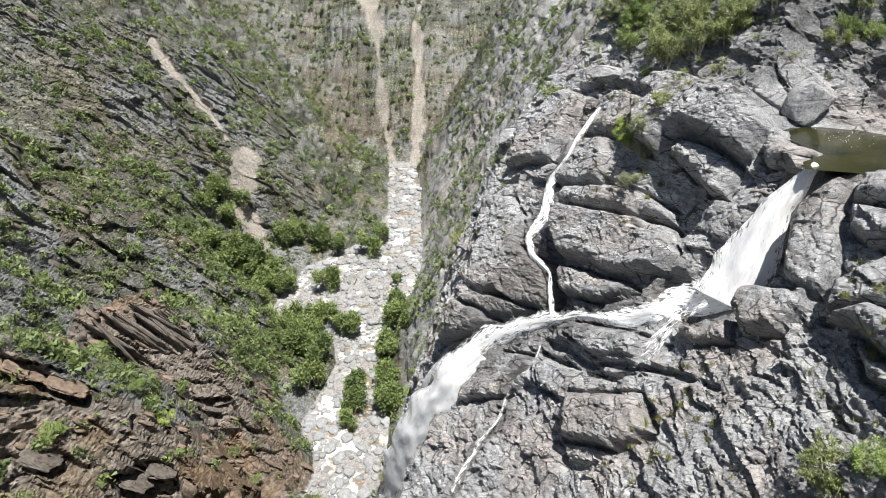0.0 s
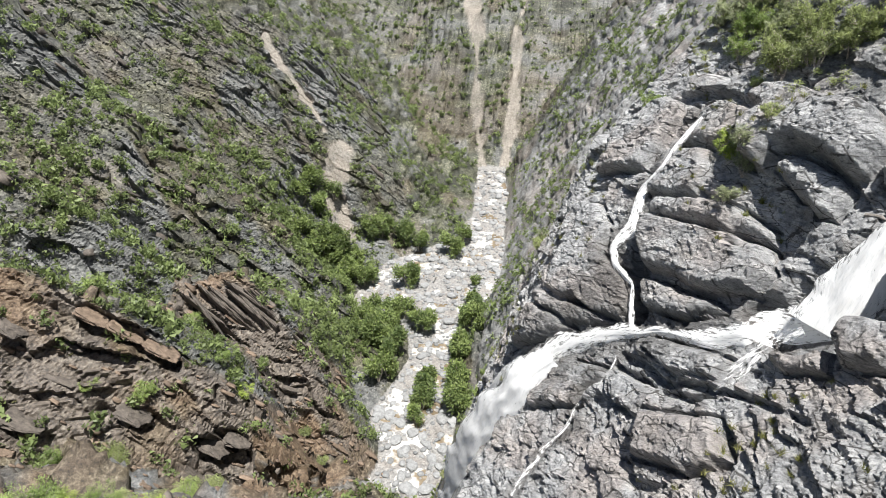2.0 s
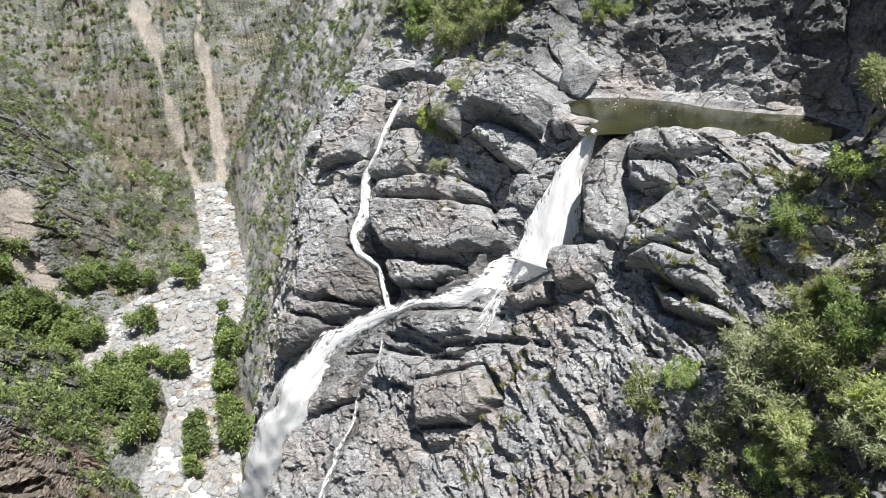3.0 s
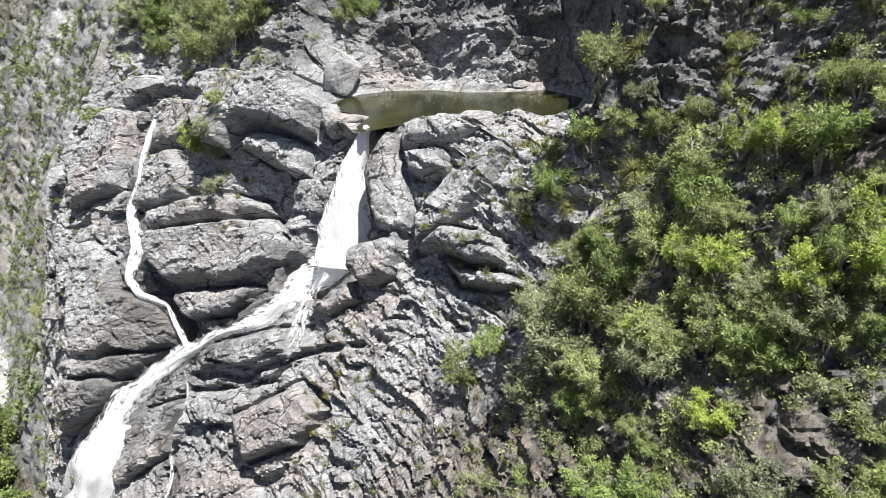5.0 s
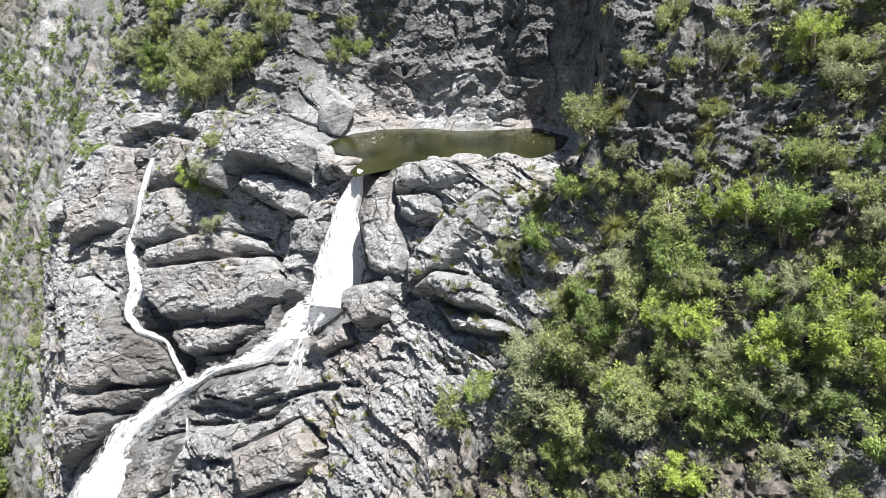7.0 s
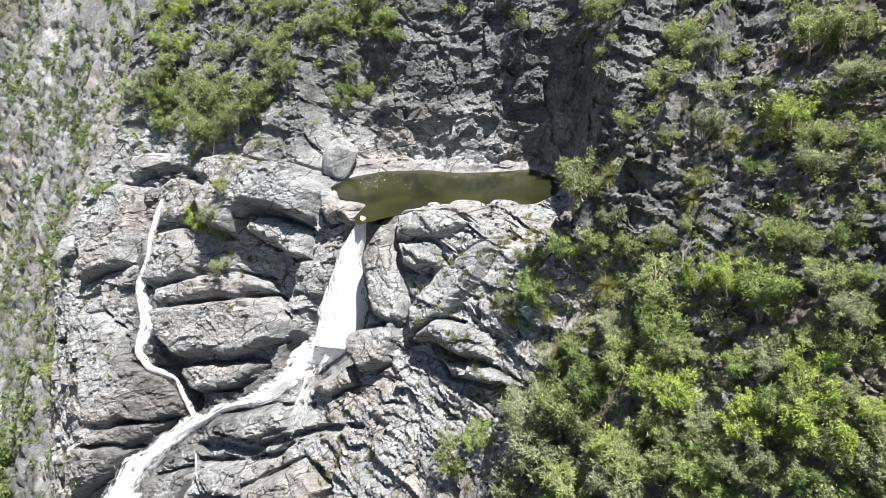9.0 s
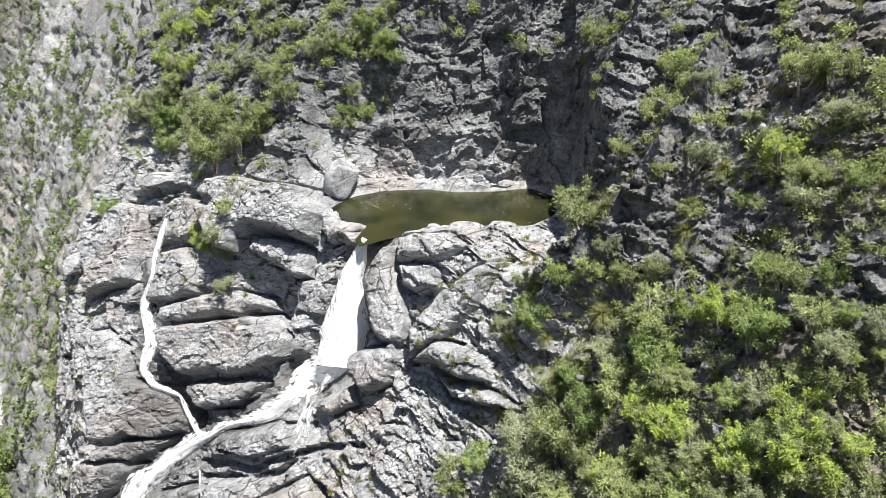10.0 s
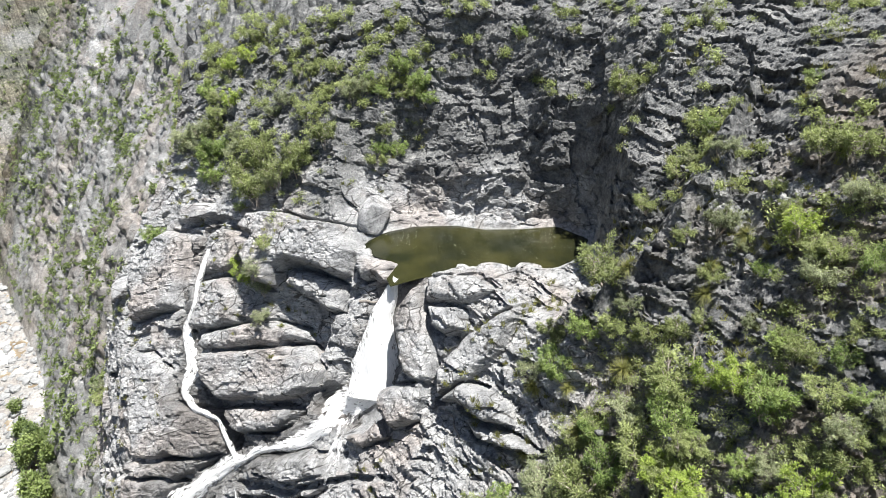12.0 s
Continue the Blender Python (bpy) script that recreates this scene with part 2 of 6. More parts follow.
PLUNGE = [(2.6, 37.95, 132.9, 2.0), (0.98, 37.65, 131.51, 2.88), (-0.19, 37.48, 129.74, 3.45), (-1.16, 37.71, 127.57, 4.02), (-2.53, 38.15, 124.21, 4.83), (-3.8, 38.6, 120.24, 5.52), (-4.68, 39.14, 115.78, 5.75), (-5.27, 39.69, 110.81, 5.75), (-5.77, 40.35, 104.35, 5.98), (-6.18, 40.81, 96.39, 6.44), (-6.48, 41.29, 85.43, 6.9)]
TWIST = [(11.94, 48.15, 150.12, 0.39), (11.0, 47.76, 148.97, 0.56), (10.12, 47.18, 147.77, 0.51), (9.37, 46.24, 146.69, 0.47), (8.84, 46.24, 145.68, 0.59), (8.23, 46.33, 144.41, 0.94), (7.84, 44.91, 143.21, 1.23), (7.4, 43.49, 142.32, 1.33), (6.77, 43.3, 141.59, 0.91), (6.22, 42.91, 140.78, 0.7), (6.29, 41.68, 140.11, 0.82), (7.07, 40.52, 139.78, 0.61), (7.69, 39.66, 139.56, 0.37), (7.62, 39.09, 138.71, 0.45), (7.71, 37.82, 137.49, 0.61), (7.71, 37.1, 137.22, 0.6)]
BRANCHING = [(6.96, 36.42, 136.12, 0.26), (6.64, 35.1, 135.55, 0.25), (5.97, 34.2, 134.67, 0.25), (4.87, 34.19, 133.41, 0.34), (4.04, 33.0, 132.35, 0.42), (3.66, 31.87, 131.76, 0.5), (2.23, 31.22, 130.07, 0.59), (1.2, 30.22, 128.76, 0.67), (0.17, 28.82, 127.37, 0.83)]
ON_SLAB = [(13.39, 29.36, 142.2, 1.3), (12.75, 28.95, 141.36, 1.06), (12.07, 28.48, 140.5, 0.68)]
SECOND_RUN = [(15.15, 29.29, 144.21, 1.22), (13.93, 29.72, 142.95, 1.09), (12.95, 29.54, 141.83, 0.87), (12.06, 29.06, 140.67, 0.54), (11.3, 28.46, 139.82, 0.32)]
LEFT_RUN = [(0.07, 41.2, 129.66, 1.01), (-1.63, 43.52, 126.12, 0.87), (-2.57, 43.99, 123.27, 1.19), (-3.96, 45.74, 118.57, 1.69), (-5.21, 46.99, 113.91, 2.21)]
RUNS = [LEAP[1:], OVER_LEDGES, TWIST, BRANCHING, ON_SLAB, SECOND_RUN, LEFT_RUN]
# streams of the falls: x, y and width along their way down
MAIN_FALL = [(21.4, 32.3, 1.2), (20.6, 32.2, 1.5), (19.8, 31.9, 2.0), (19.2, 31.6, 2.5), (18.6, 31.3, 2.9), (18.0, 31.0, 3.2), (17.4, 30.8, 3.5), (16.8, 30.8, 3.6)]
RUN_OUT = [(16.6, 31.2, 2.2), (15.2, 31.6, 2.2), (13.8, 32.3, 1.9), (11.8, 33.2, 1.4), (10.5, 34.4, 1.1), (8.5, 36.1, 0.9), (7.6, 37.2, 1.0), (6.3, 37.8, 1.2), (4.9, 38.3, 1.5), (3.1, 39.3, 1.7)]
LEFT_STREAM = [(13.0, 50.8, 0.45), (12.4, 50.1, 0.6), (11.5, 49.4, 0.6), (10.4, 48.3, 0.4), (9.3, 47.5, 0.4), (8.6, 47.0, 0.9), (8.1, 45.9, 1.3), (7.7, 44.5, 1.3), (6.7, 44.1, 0.8), (6.2, 42.9, 0.7), (6.6, 41.6, 0.8), (7.4, 40.4, 0.6), (7.8, 39.3, 0.6), (7.8, 37.6, 0.7)]
LOWER_FALL = [(3.6, 39.1, 1.8), (2.0, 39.5, 2.4), (0.5, 39.4, 3.0), (-1.0, 39.0, 4.0), (-2.6, 39.0, 4.6), (-4.2, 39.7, 5.0), (-5.3, 40.5, 5.2), (-6.4, 42, 5.4), (-8.5, 44.5, 5.6), (-11, 47, 6)]
THIN_STREAM = [(7.4, 36.6, 0.25), (6.7, 35.4, 0.22), (5.6, 34.9, 0.2), (4.9, 34.4, 0.25), (3.9, 33.4, 0.3), (3.5, 31.8, 0.3), (2.7, 31.3, 0.35), (1.9, 30.7, 0.35), (0.4, 28.9, 0.4), (-1.6, 27.4, 0.4)]
CRACKS = [([(8.9, 44.6), (8.0, 42.6), (7.9, 41.1), (8.2, 39.7), (8.1, 38.3)], 0.4, 1.4), ([(11.3, 55.2), (14.3, 49.7), (15.7, 44.4)], 0.3, 0.8), ([(7.0, 36.1), (8.3, 33.5), (9.2, 31.3), (10.1, 30.4), (12.5, 27.1), (14.3, 24.3)], 0.2, 0.7),
          ([(6.7, 35.2), (8.3, 31.9), (10.1, 29.3), (11.7, 27.9)], 0.2, 0.7), ([(6.6, 27.6), (7.1, 25.5), (8.5, 24.3)], 0.3, 0.8), ([(6.3, 34.6), (6.0, 30.4)], 0.14, 0.6)]
STREAMS = [MAIN_FALL, RUN_OUT, LEFT_STREAM, LOWER_FALL, THIN_STREAM]


# ---------- meshes ----------
def grid_axis(*runs):
    out = []
    for a, b, step in runs:
        out.append(np.arange(a, b, (b - a) / max(1, round((b - a) / step)))[: max(1, round((b - a) / step))])
    return np.concatenate(out)


def mesh_of(name, verts, faces):
    """A mesh from arrays: n x 3 places and m x 3 or m x 4 corners."""
    me = bpy.data.meshes.new(name)
    faces = np.asarray(faces, np.int32)
    m, k = faces.shape
    me.vertices.add(len(verts))
    me.vertices.foreach_set("co", np.asarray(verts, np.float32).ravel())
    me.loops.add(m * k)
    me.loops.foreach_set("vertex_index", faces.ravel())
    me.polygons.add(m)
    me.polygons.foreach_set("loop_start", np.arange(0, m * k, k, dtype=np.int32))
    me.update(calc_edges=True)
    return me


def paint(me, name, rgba):
    layer = me.attributes.new(name, "FLOAT_COLOR", "POINT")
    layer.data.foreach_set("color", np.asarray(rgba, np.float32).ravel())


def smooth(me, on=True):
    me.polygons.foreach_set("use_smooth", np.full(len(me.polygons), on))


# ---------- materials ----------
def material(name):
    mat = bpy.data.materials.new(name)
    mat.use_nodes = True
    return mat, mat.node_tree.nodes, mat.node_tree.links, mat.node_tree.nodes["Principled BSDF"]


def noise_node(nodes, links, vec, scale, detail=6.0, rough=0.6):
    n = nodes.new("ShaderNodeTexNoise")
    n.inputs["Scale"].default_value, n.inputs["Detail"].default_value, n.inputs["Roughness"].default_value = scale, detail, rough
    links.new(vec, n.inputs["Vector"])
    return n.outputs["Fac"]


def ramp_node(nodes, links, fac, stops):
    r = nodes.new("ShaderNodeValToRGB")
    while len(r.color_ramp.elements) < len(stops):
        r.color_ramp.elements.new(0.5)
    for e, (p, c) in zip(r.color_ramp.elements, stops):
        e.position, e.color = p, (*c, 1) if len(c) == 3 else c
    links.new(fac, r.inputs["Fac"])
    return r.outputs["Color"]


def mix_node(nodes, links, fac, a, b, mode="MIX"):
    m = nodes.new("ShaderNodeMix")
    m.data_type, m.blend_type = "RGBA", mode
    for sock, val in ((m.inputs["Factor"], fac), (m.inputs["A"], a), (m.inputs["B"], b)):
        if isinstance(val, bpy.types.NodeSocket):
            links.new(val, sock)
        elif isinstance(val, (int, float)):
            sock.default_value = val
        else:
            sock.default_value = (*val, 1)
    return m.outputs["Result"]


def math_node(nodes, links, op, a, b=0.0, clamp=False):
    m = nodes.new("ShaderNodeMath")
    m.operation, m.use_clamp = op, clamp
    for sock, val in ((m.inputs[0], a), (m.inputs[1], b)):
        if isinstance(val, bpy.types.NodeSocket):
            links.new(val, sock)
        else:
            sock.default_value = val
    return m.outputs["Value"]


def bump_node(nodes, links, height, strength, dist, normal=None):
    b = nodes.new("ShaderNodeBump")
    b.inputs["Strength"].default_value, b.inputs["Distance"].default_value = strength, dist
    links.new(height, b.inputs["Height"])
    if normal is not None:
        links.new(normal, b.inputs["Normal"])
    return b.outputs["Normal"]


def crack_node(n, l, pos, scale, squash, warp):
    """Distance to the nearest joint of a warped, slanted block pattern."""
    turn = n.new("ShaderNodeMapping")
    turn.inputs["Rotation"].default_value = (0.4, 0.25, 0.6)
    turn.inputs["Scale"].default_value = squash
    l.new(pos, turn.inputs["Vector"])
    soft = n.new("ShaderNodeTexNoise")
    soft.inputs["Scale"].default_value, soft.inputs["Detail"].default_value = scale * 1.3, 4
    l.new(turn.outputs["Vector"], soft.inputs["Vector"])
    add = n.new("ShaderNodeVectorMath")
    add.operation = "MULTIPLY_ADD"
    l.new(soft.outputs["Color"], add.inputs[0])
    add.inputs[1].default_value = (warp, warp, warp)
    l.new(turn.outputs["Vector"], add.inputs[2])
    vor = n.new("ShaderNodeTexVoronoi")
    vor.feature = "DISTANCE_TO_EDGE"
    vor.inputs["Scale"].default_value = scale
    l.new(add.outputs["Vector"], vor.inputs["Vector"])
    return vor.outputs["Distance"]


def ground_material(name, zones=True, lichened=False):
    """Rock, soil, scree and wet rock by zone; without zones, grey rock alone."""
    mat, n, l, bsdf = material(name)
    pos = n.new("ShaderNodeNewGeometry").outputs["Position"]
    zone = n.new("ShaderNodeAttribute")
    zone.attribute_name = "zone"
    sep = n.new("ShaderNodeSeparateColor")
    l.new(zone.outputs["Color"], sep.inputs["Color"])
    bare, soil, pale, wet = sep.outputs["Red"], sep.outputs["Green"], sep.outputs["Blue"], zone.outputs["Alpha"]
    old = n.new("ShaderNodeAttribute")
    old.attribute_name = "weathered"
    big, mid, fine = noise_node(n, l, pos, 0.13, 5), noise_node(n, l, pos, 0.8, 9, 0.68), noise_node(n, l, pos, 5.0, 8, 0.75)
    # foliation: streaks stretched along the dip
    fol = n.new("ShaderNodeMapping")
    fol.inputs["Rotation"].default_value = (0.5, 0.2, 0.5)
    fol.inputs["Scale"].default_value = (0.8, 1.3, 3.2)
    l.new(pos, fol.inputs["Vector"])
    streak = noise_node(n, l, fol.outputs["Vector"], 1.5, 7, 0.7)
    grain = math_node(n, l, "ADD", math_node(n, l, "MULTIPLY", mid, 0.42), math_node(n, l, "ADD", math_node(n, l, "MULTIPLY", fine, 0.36), math_node(n, l, "MULTIPLY", streak, 0.22)))
    grey = ramp_node(n, l, grain, [(0.38, (0.055, 0.057, 0.061)), (0.45, (0.22, 0.225, 0.232)), (0.52, (0.345, 0.35, 0.354)), (0.60, (0.50, 0.50, 0.496))])
    speck = ramp_node(n, l, noise_node(n, l, pos, 11.0, 5, 0.7), [(0.36, (0.55, 0.55, 0.55)), (0.48, (1.0, 1.0, 1.0)), (0.62, (1.0, 1.0, 1.0))])
    grey = mix_node(n, l, 0.8, grey, speck, "MULTIPLY")
    blush = math_node(n, l, "MULTIPLY", ramp_node(n, l, big, [(0.50, (0, 0, 0)), (0.60, (1, 1, 1))]), 0.42)
    grey = mix_node(n, l, blush, grey, (0.84, 0.66, 0.56), "MULTIPLY")
    stain = math_node(n, l, "MULTIPLY", ramp_node(n, l, noise_node(n, l, pos, 0.35, 7, 0.7), [(0.54, (0, 0, 0)), (0.64, (1, 1, 1))]), 0.35)
    grey = mix_node(n, l, stain, grey, (0.20, 0.175, 0.15))
    c1, c2 = crack_node(n, l, pos, 0.36, (0.5, 1.0, 1.7), 0.9), crack_node(n, l, pos, 1.1, (0.55, 1.0, 2.2), 0.5)
    some = ramp_node(n, l, noise_node(n, l, pos, 0.5, 3), [(0.42, (0, 0, 0)), (0.55, (1, 1, 1))])
    gap = math_node(n, l, "MULTIPLY", math_node(n, l, "MULTIPLY", ramp_node(n, l, c1, [(0.008, (1, 1, 1)), (0.026, (0, 0, 0))]), some), 0.9)
    grey = mix_node(n, l, gap, grey, (0.03, 0.028, 0.026))
    c3 = crack_node(n, l, pos, 0.9, (0.45, 1.0, 2.4), 0.6)
    some3 = ramp_node(n, l, noise_node(n, l, pos, 0.8, 4), [(0.46, (0, 0, 0)), (0.58, (1, 1, 1))])
    gap3 = math_node(n, l, "MULTIPLY", math_node(n, l, "MULTIPLY", ramp_node(n, l, c3, [(0.012, (1, 1, 1)), (0.04, (0, 0, 0))]), some3), 0.85)
    grey = mix_node(n, l, gap3, grey, (0.035, 0.032, 0.03))
    lichen = ramp_node(n, l, grain, [(0.41, (0.026, 0.027, 0.028)), (0.48, (0.086, 0.090, 0.092)), (0.54, (0.165, 0.167, 0.165)), (0.61, (0.30, 0.30, 0.29))])
    if not zones:
        l.new(lichen if lichened else grey, bsdf.inputs["Base Color"])
        bsdf.inputs["Roughness"].default_value = 0.66
        nrm = bump_node(n, l, streak, 0.5, 0.12, bump_node(n, l, mid, 0.8, 0.4))
        l.new(bump_node(n, l, fine, 0.9, 0.12, nrm), bsdf.inputs["Normal"])
        return mat
    grey = mix_node(n, l, old.outputs["Fac"], grey, lichen)
    rubble = math_node(n, l, "ADD", math_node(n, l, "MULTIPLY", mid, 0.55), math_node(n, l, "MULTIPLY", noise_node(n, l, pos, 2.2, 7, 0.75), 0.45))
    hill = ramp_node(n, l, rubble, [(0.43, (0.010, 0.012, 0.007)), (0.49, (0.034, 0.038, 0.023)), (0.55, (0.080, 0.082, 0.060)), (0.62, (0.20, 0.197, 0.17))])
    bands = n.new("ShaderNodeMapping")
    bands.inputs["Rotation"].default_value = (0.3, -0.7, 0.3)
    bands.inputs["Scale"].default_value = (0.045, 0.07, 0.26)
    l.new(pos, bands.inputs["Vector"])
    hill = mix_node(n, l, 0.85, hill, ramp_node(n, l, noise_node(n, l, bands.outputs["Vector"], 1.0, 7, 0.65), [(0.38, (0.35, 0.36, 0.37)), (0.48, (0.85, 0.85, 0.85)), (0.60, (1.9, 1.85, 1.75))]), "MULTIPLY")
    earth = ramp_node(n, l, rubble, [(0.40, (0.036, 0.024, 0.015)), (0.50, (0.135, 0.087, 0.053)), (0.60, (0.26, 0.195, 0.13))])
    scree = ramp_node(n, l, rubble, [(0.38, (0.10, 0.088, 0.07)), (0.5, (0.22, 0.195, 0.165)), (0.62, (0.32, 0.29, 0.255))])
    col = mix_node(n, l, bare, hill, grey)
    col = mix_node(n, l, soil, col, earth)
    col = mix_node(n, l, pale, col, scree)
    col = mix_node(n, l, math_node(n, l, "MULTIPLY", wet, 0.6), col, (0.045, 0.042, 0.038))
    l.new(col, bsdf.inputs["Base Color"])
    rough = math_node(n, l, "SUBTRACT", 0.66, math_node(n, l, "MULTIPLY", wet, 0.38))
    l.new(rough, bsdf.inputs["Roughness"])
    nrm = bump_node(n, l, rubble, 0.8, 0.4)
    nrm = bump_node(n, l, streak, 0.7, 0.16, nrm)
    nrm = bump_node(n, l, math_node(n, l, "MINIMUM", c2, 0.06), 0.35, 0.5, nrm)
    l.new(bump_node(n, l, fine, 0.9, 0.12, nrm), bsdf.inputs["Normal"])
    return mat


def leaf_material(name, dark, light):
    mat, n, l, bsdf = material(name)
    tint = n.new("ShaderNodeAttribute")
    tint.attribute_name = "tint"
    geo = n.new("ShaderNodeNewGeometry")
    info = n.new("ShaderNodeObjectInfo")
    f = math_node(n, l, "ADD", math_node(n, l, "MULTIPLY", geo.outputs["Random Per Island"], 0.35), math_node(n, l, "MULTIPLY", tint.outputs["Fac"], 0.65))
    f = math_node(n, l, "ADD", f, math_node(n, l, "MULTIPLY", math_node(n, l, "SUBTRACT", info.outputs["Random"], 0.5), 0.4), True)
    l.new(ramp_node(n, l, f, [(0.05, dark), (0.55, tuple(0.5 * (a + b) for a, b in zip(dark, light))), (0.95, light)]), bsdf.inputs["Base Color"])
    bsdf.inputs["Roughness"].default_value = 0.55
    col = bsdf.inputs["Base Color"].links[0].from_socket
    thin = n.new("ShaderNodeBsdfTranslucent")
    l.new(col, thin.inputs["Color"])
    both = n.new("ShaderNodeMixShader")
    both.inputs["Fac"].default_value = 0.42
    l.new(bsdf.outputs["BSDF"], both.inputs[1])
    l.new(thin.outputs["BSDF"], both.inputs[2])
    l.new(both.outputs["Shader"], n["Material Output"].inputs["Surface"])
    return mat


def water_material():
    mat, n, l, bsdf = material("pool_water")
    pos = n.new("ShaderNodeNewGeometry").outputs["Position"]
    big = noise_node(n, l, pos, 0.35, 3)
    l.new(ramp_node(n, l, big, [(0.35, (0.011, 0.013, 0.006)), (0.65, (0.030, 0.030, 0.011))]), bsdf.inputs["Base Color"])
    bsdf.inputs["Roughness"].default_value = 0.06
    l.new(bump_node(n, l, noise_node(n, l, pos, 5.0, 4), 0.25, 0.05), bsdf.inputs["Normal"])
    return mat


def white_water_material(name, cover):
    """Foaming water: white strands along the flow with gaps between them."""
    mat, n, l, bsdf = material(name)
    flow = n.new("ShaderNodeAttribute")
    flow.attribute_name = "flow"
    stretch = n.new("ShaderNodeMapping")
    stretch.inputs["Scale"].default_value = (10.0, 1.8, 0.0)
    l.new(flow.outputs["Vector"], stretch.inputs["Vector"])
    strands = noise_node(n, l, stretch.outputs["Vector"], 1.0, 5, 0.65)
    sep = n.new("ShaderNodeSeparateColor")
    l.new(flow.outputs["Color"], sep.inputs["Color"])
    middle = math_node(n, l, "MULTIPLY", math_node(n, l, "MULTIPLY", sep.outputs["Blue"], math_node(n, l, "SUBTRACT", 1.0, sep.outputs["Blue"])), 4.0)
    tears = n.new("ShaderNodeMapping")
    tears.inputs["Scale"].default_value = (2.6, 0.7, 0.0)
    l.new(flow.outputs["Vector"], tears.inputs["Vector"])
    torn = math_node(n, l, "ADD", math_node(n, l, "MULTIPLY", strands, 1.2), math_node(n, l, "MULTIPLY", noise_node(n, l, tears.outputs["Vector"], 1.0, 4, 0.6), 1.0))
    amount = math_node(n, l, "ADD", math_node(n, l, "MULTIPLY", middle, 0.38), math_node(n, l, "SUBTRACT", torn, 1.1))
    alpha = n.new("ShaderNodeMapRange")
    alpha.inputs["From Min"].default_value, alpha.inputs["From Max"].default_value = 0.22 - cover, 0.42 - cover
    l.new(amount, alpha.inputs["Value"])
    l.new(ramp_node(n, l, strands, [(0.34, (0.70, 0.72, 0.73)), (0.45, (0.85, 0.86, 0.86)), (0.6, (0.92, 0.92, 0.92))]), bsdf.inputs["Base Color"])
    bsdf.inputs["Roughness"].default_value = 0.45
    l.new(bump_node(n, l, strands, 0.5, 0.08), bsdf.inputs["Normal"])
    thin, clear = n.new("ShaderNodeBsdfTranslucent"), n.new("ShaderNodeBsdfTransparent")
    thin.inputs["Color"].default_value = (0.85, 0.86, 0.86, 1)
    both, cut = n.new("ShaderNodeMixShader"), n.new("ShaderNodeMixShader")
    both.inputs["Fac"].default_value = 0.3
    l.new(bsdf.outputs["BSDF"], both.inputs[1])
    l.new(thin.outputs["BSDF"], both.inputs[2])
    l.new(alpha.outputs["Result"], cut.inputs["Fac"])
    l.new(clear.outputs["BSDF"], cut.inputs[1])
    l.new(both.outputs["Shader"], cut.inputs[2])
    l.new(cut.outputs["Shader"], n["Material Output"].inputs["Surface"])
    return mat


def river_material():
    mat, n, l, bsdf = material("muddy_water")
    pos = n.new("ShaderNodeNewGeometry").outputs["Position"]
    l.new(ramp_node(n, l, noise_node(n, l, pos, 0.08, 4), [(0.36, (0.13, 0.10, 0.065)), (0.45, (0.19, 0.155, 0.11)), (0.50, (0.42, 0.41, 0.39))]), bsdf.inputs["Base Color"])
    bsdf.inputs["Roughness"].default_value = 0.25
    l.new(bump_node(n, l, noise_node(n, l, pos, 1.5, 4), 0.3, 0.1), bsdf.inputs["Normal"])
    return mat


def boulder_material(name, dark, light):
    mat, n, l, bsdf = material(name)
    pos = n.new("ShaderNodeNewGeometry").outputs["Position"]
    mid, fine = noise_node(n, l, pos, 0.9, 6, 0.65), noise_node(n, l, pos, 6.0, 8, 0.7)
    grain = math_node(n, l, "ADD", math_node(n, l, "MULTIPLY", mid, 0.55), math_node(n, l, "MULTIPLY", fine, 0.45))
    rnd = n.new("ShaderNodeNewGeometry").outputs["Random Per Island"]
    grain = math_node(n, l, "ADD", grain, math_node(n, l, "MULTIPLY", math_node(n, l, "SUBTRACT", rnd, 0.5), 0.16))
    l.new(ramp_node(n, l, grain, [(0.30, dark), (0.50, tuple(0.5 * (a + b) for a, b in zip(dark, light))), (0.66, light)]), bsdf.inputs["Base Color"])
    bsdf.inputs["Roughness"].default_value = 0.8
    l.new(bump_node(n, l, fine, 0.6, 0.1, bump_node(n, l, mid, 0.6, 0.3)), bsdf.inputs["Normal"])
    return mat


def bark_material():
    mat, n, l, bsdf = material("grey_bark")
    pos = n.new("ShaderNodeNewGeometry").outputs["Position"]
    l.new(ramp_node(n, l, noise_node(n, l, pos, 9.0, 4), [(0.35, (0.16, 0.13, 0.11)), (0.65, (0.42, 0.38, 0.34))]), bsdf.inputs["Base Color"])
    bsdf.inputs["Roughness"].default_value = 0.85
    return mat


M_GROUND, M_ROCK = ground_material("ground_rock_and_soil"), ground_material("jointed_grey_rock", False)
M_OLD = ground_material("lichened_rock", False, True)
M_POOL, M_RIVER, M_BARK = water_material(), river_material(), bark_material()
M_WHITE, M_FOAM, M_VEIL = white_water_material("falling_water", 0.36), white_water_material("foaming_water", 0.13), white_water_material("thin_water", 0.03)
M_THREAD = white_water_material("water_threads", -0.07)
M_DARK = boulder_material("dark_bedded_rock", (0.008, 0.007, 0.007), (0.17, 0.145, 0.122))
M_BROWN = boulder_material("brown_bedded_rock", (0.035, 0.024, 0.017), (0.25, 0.185, 0.135))
M_PALE = boulder_material("pale_river_boulder", (0.085, 0.089, 0.092), (0.27, 0.275, 0.277))
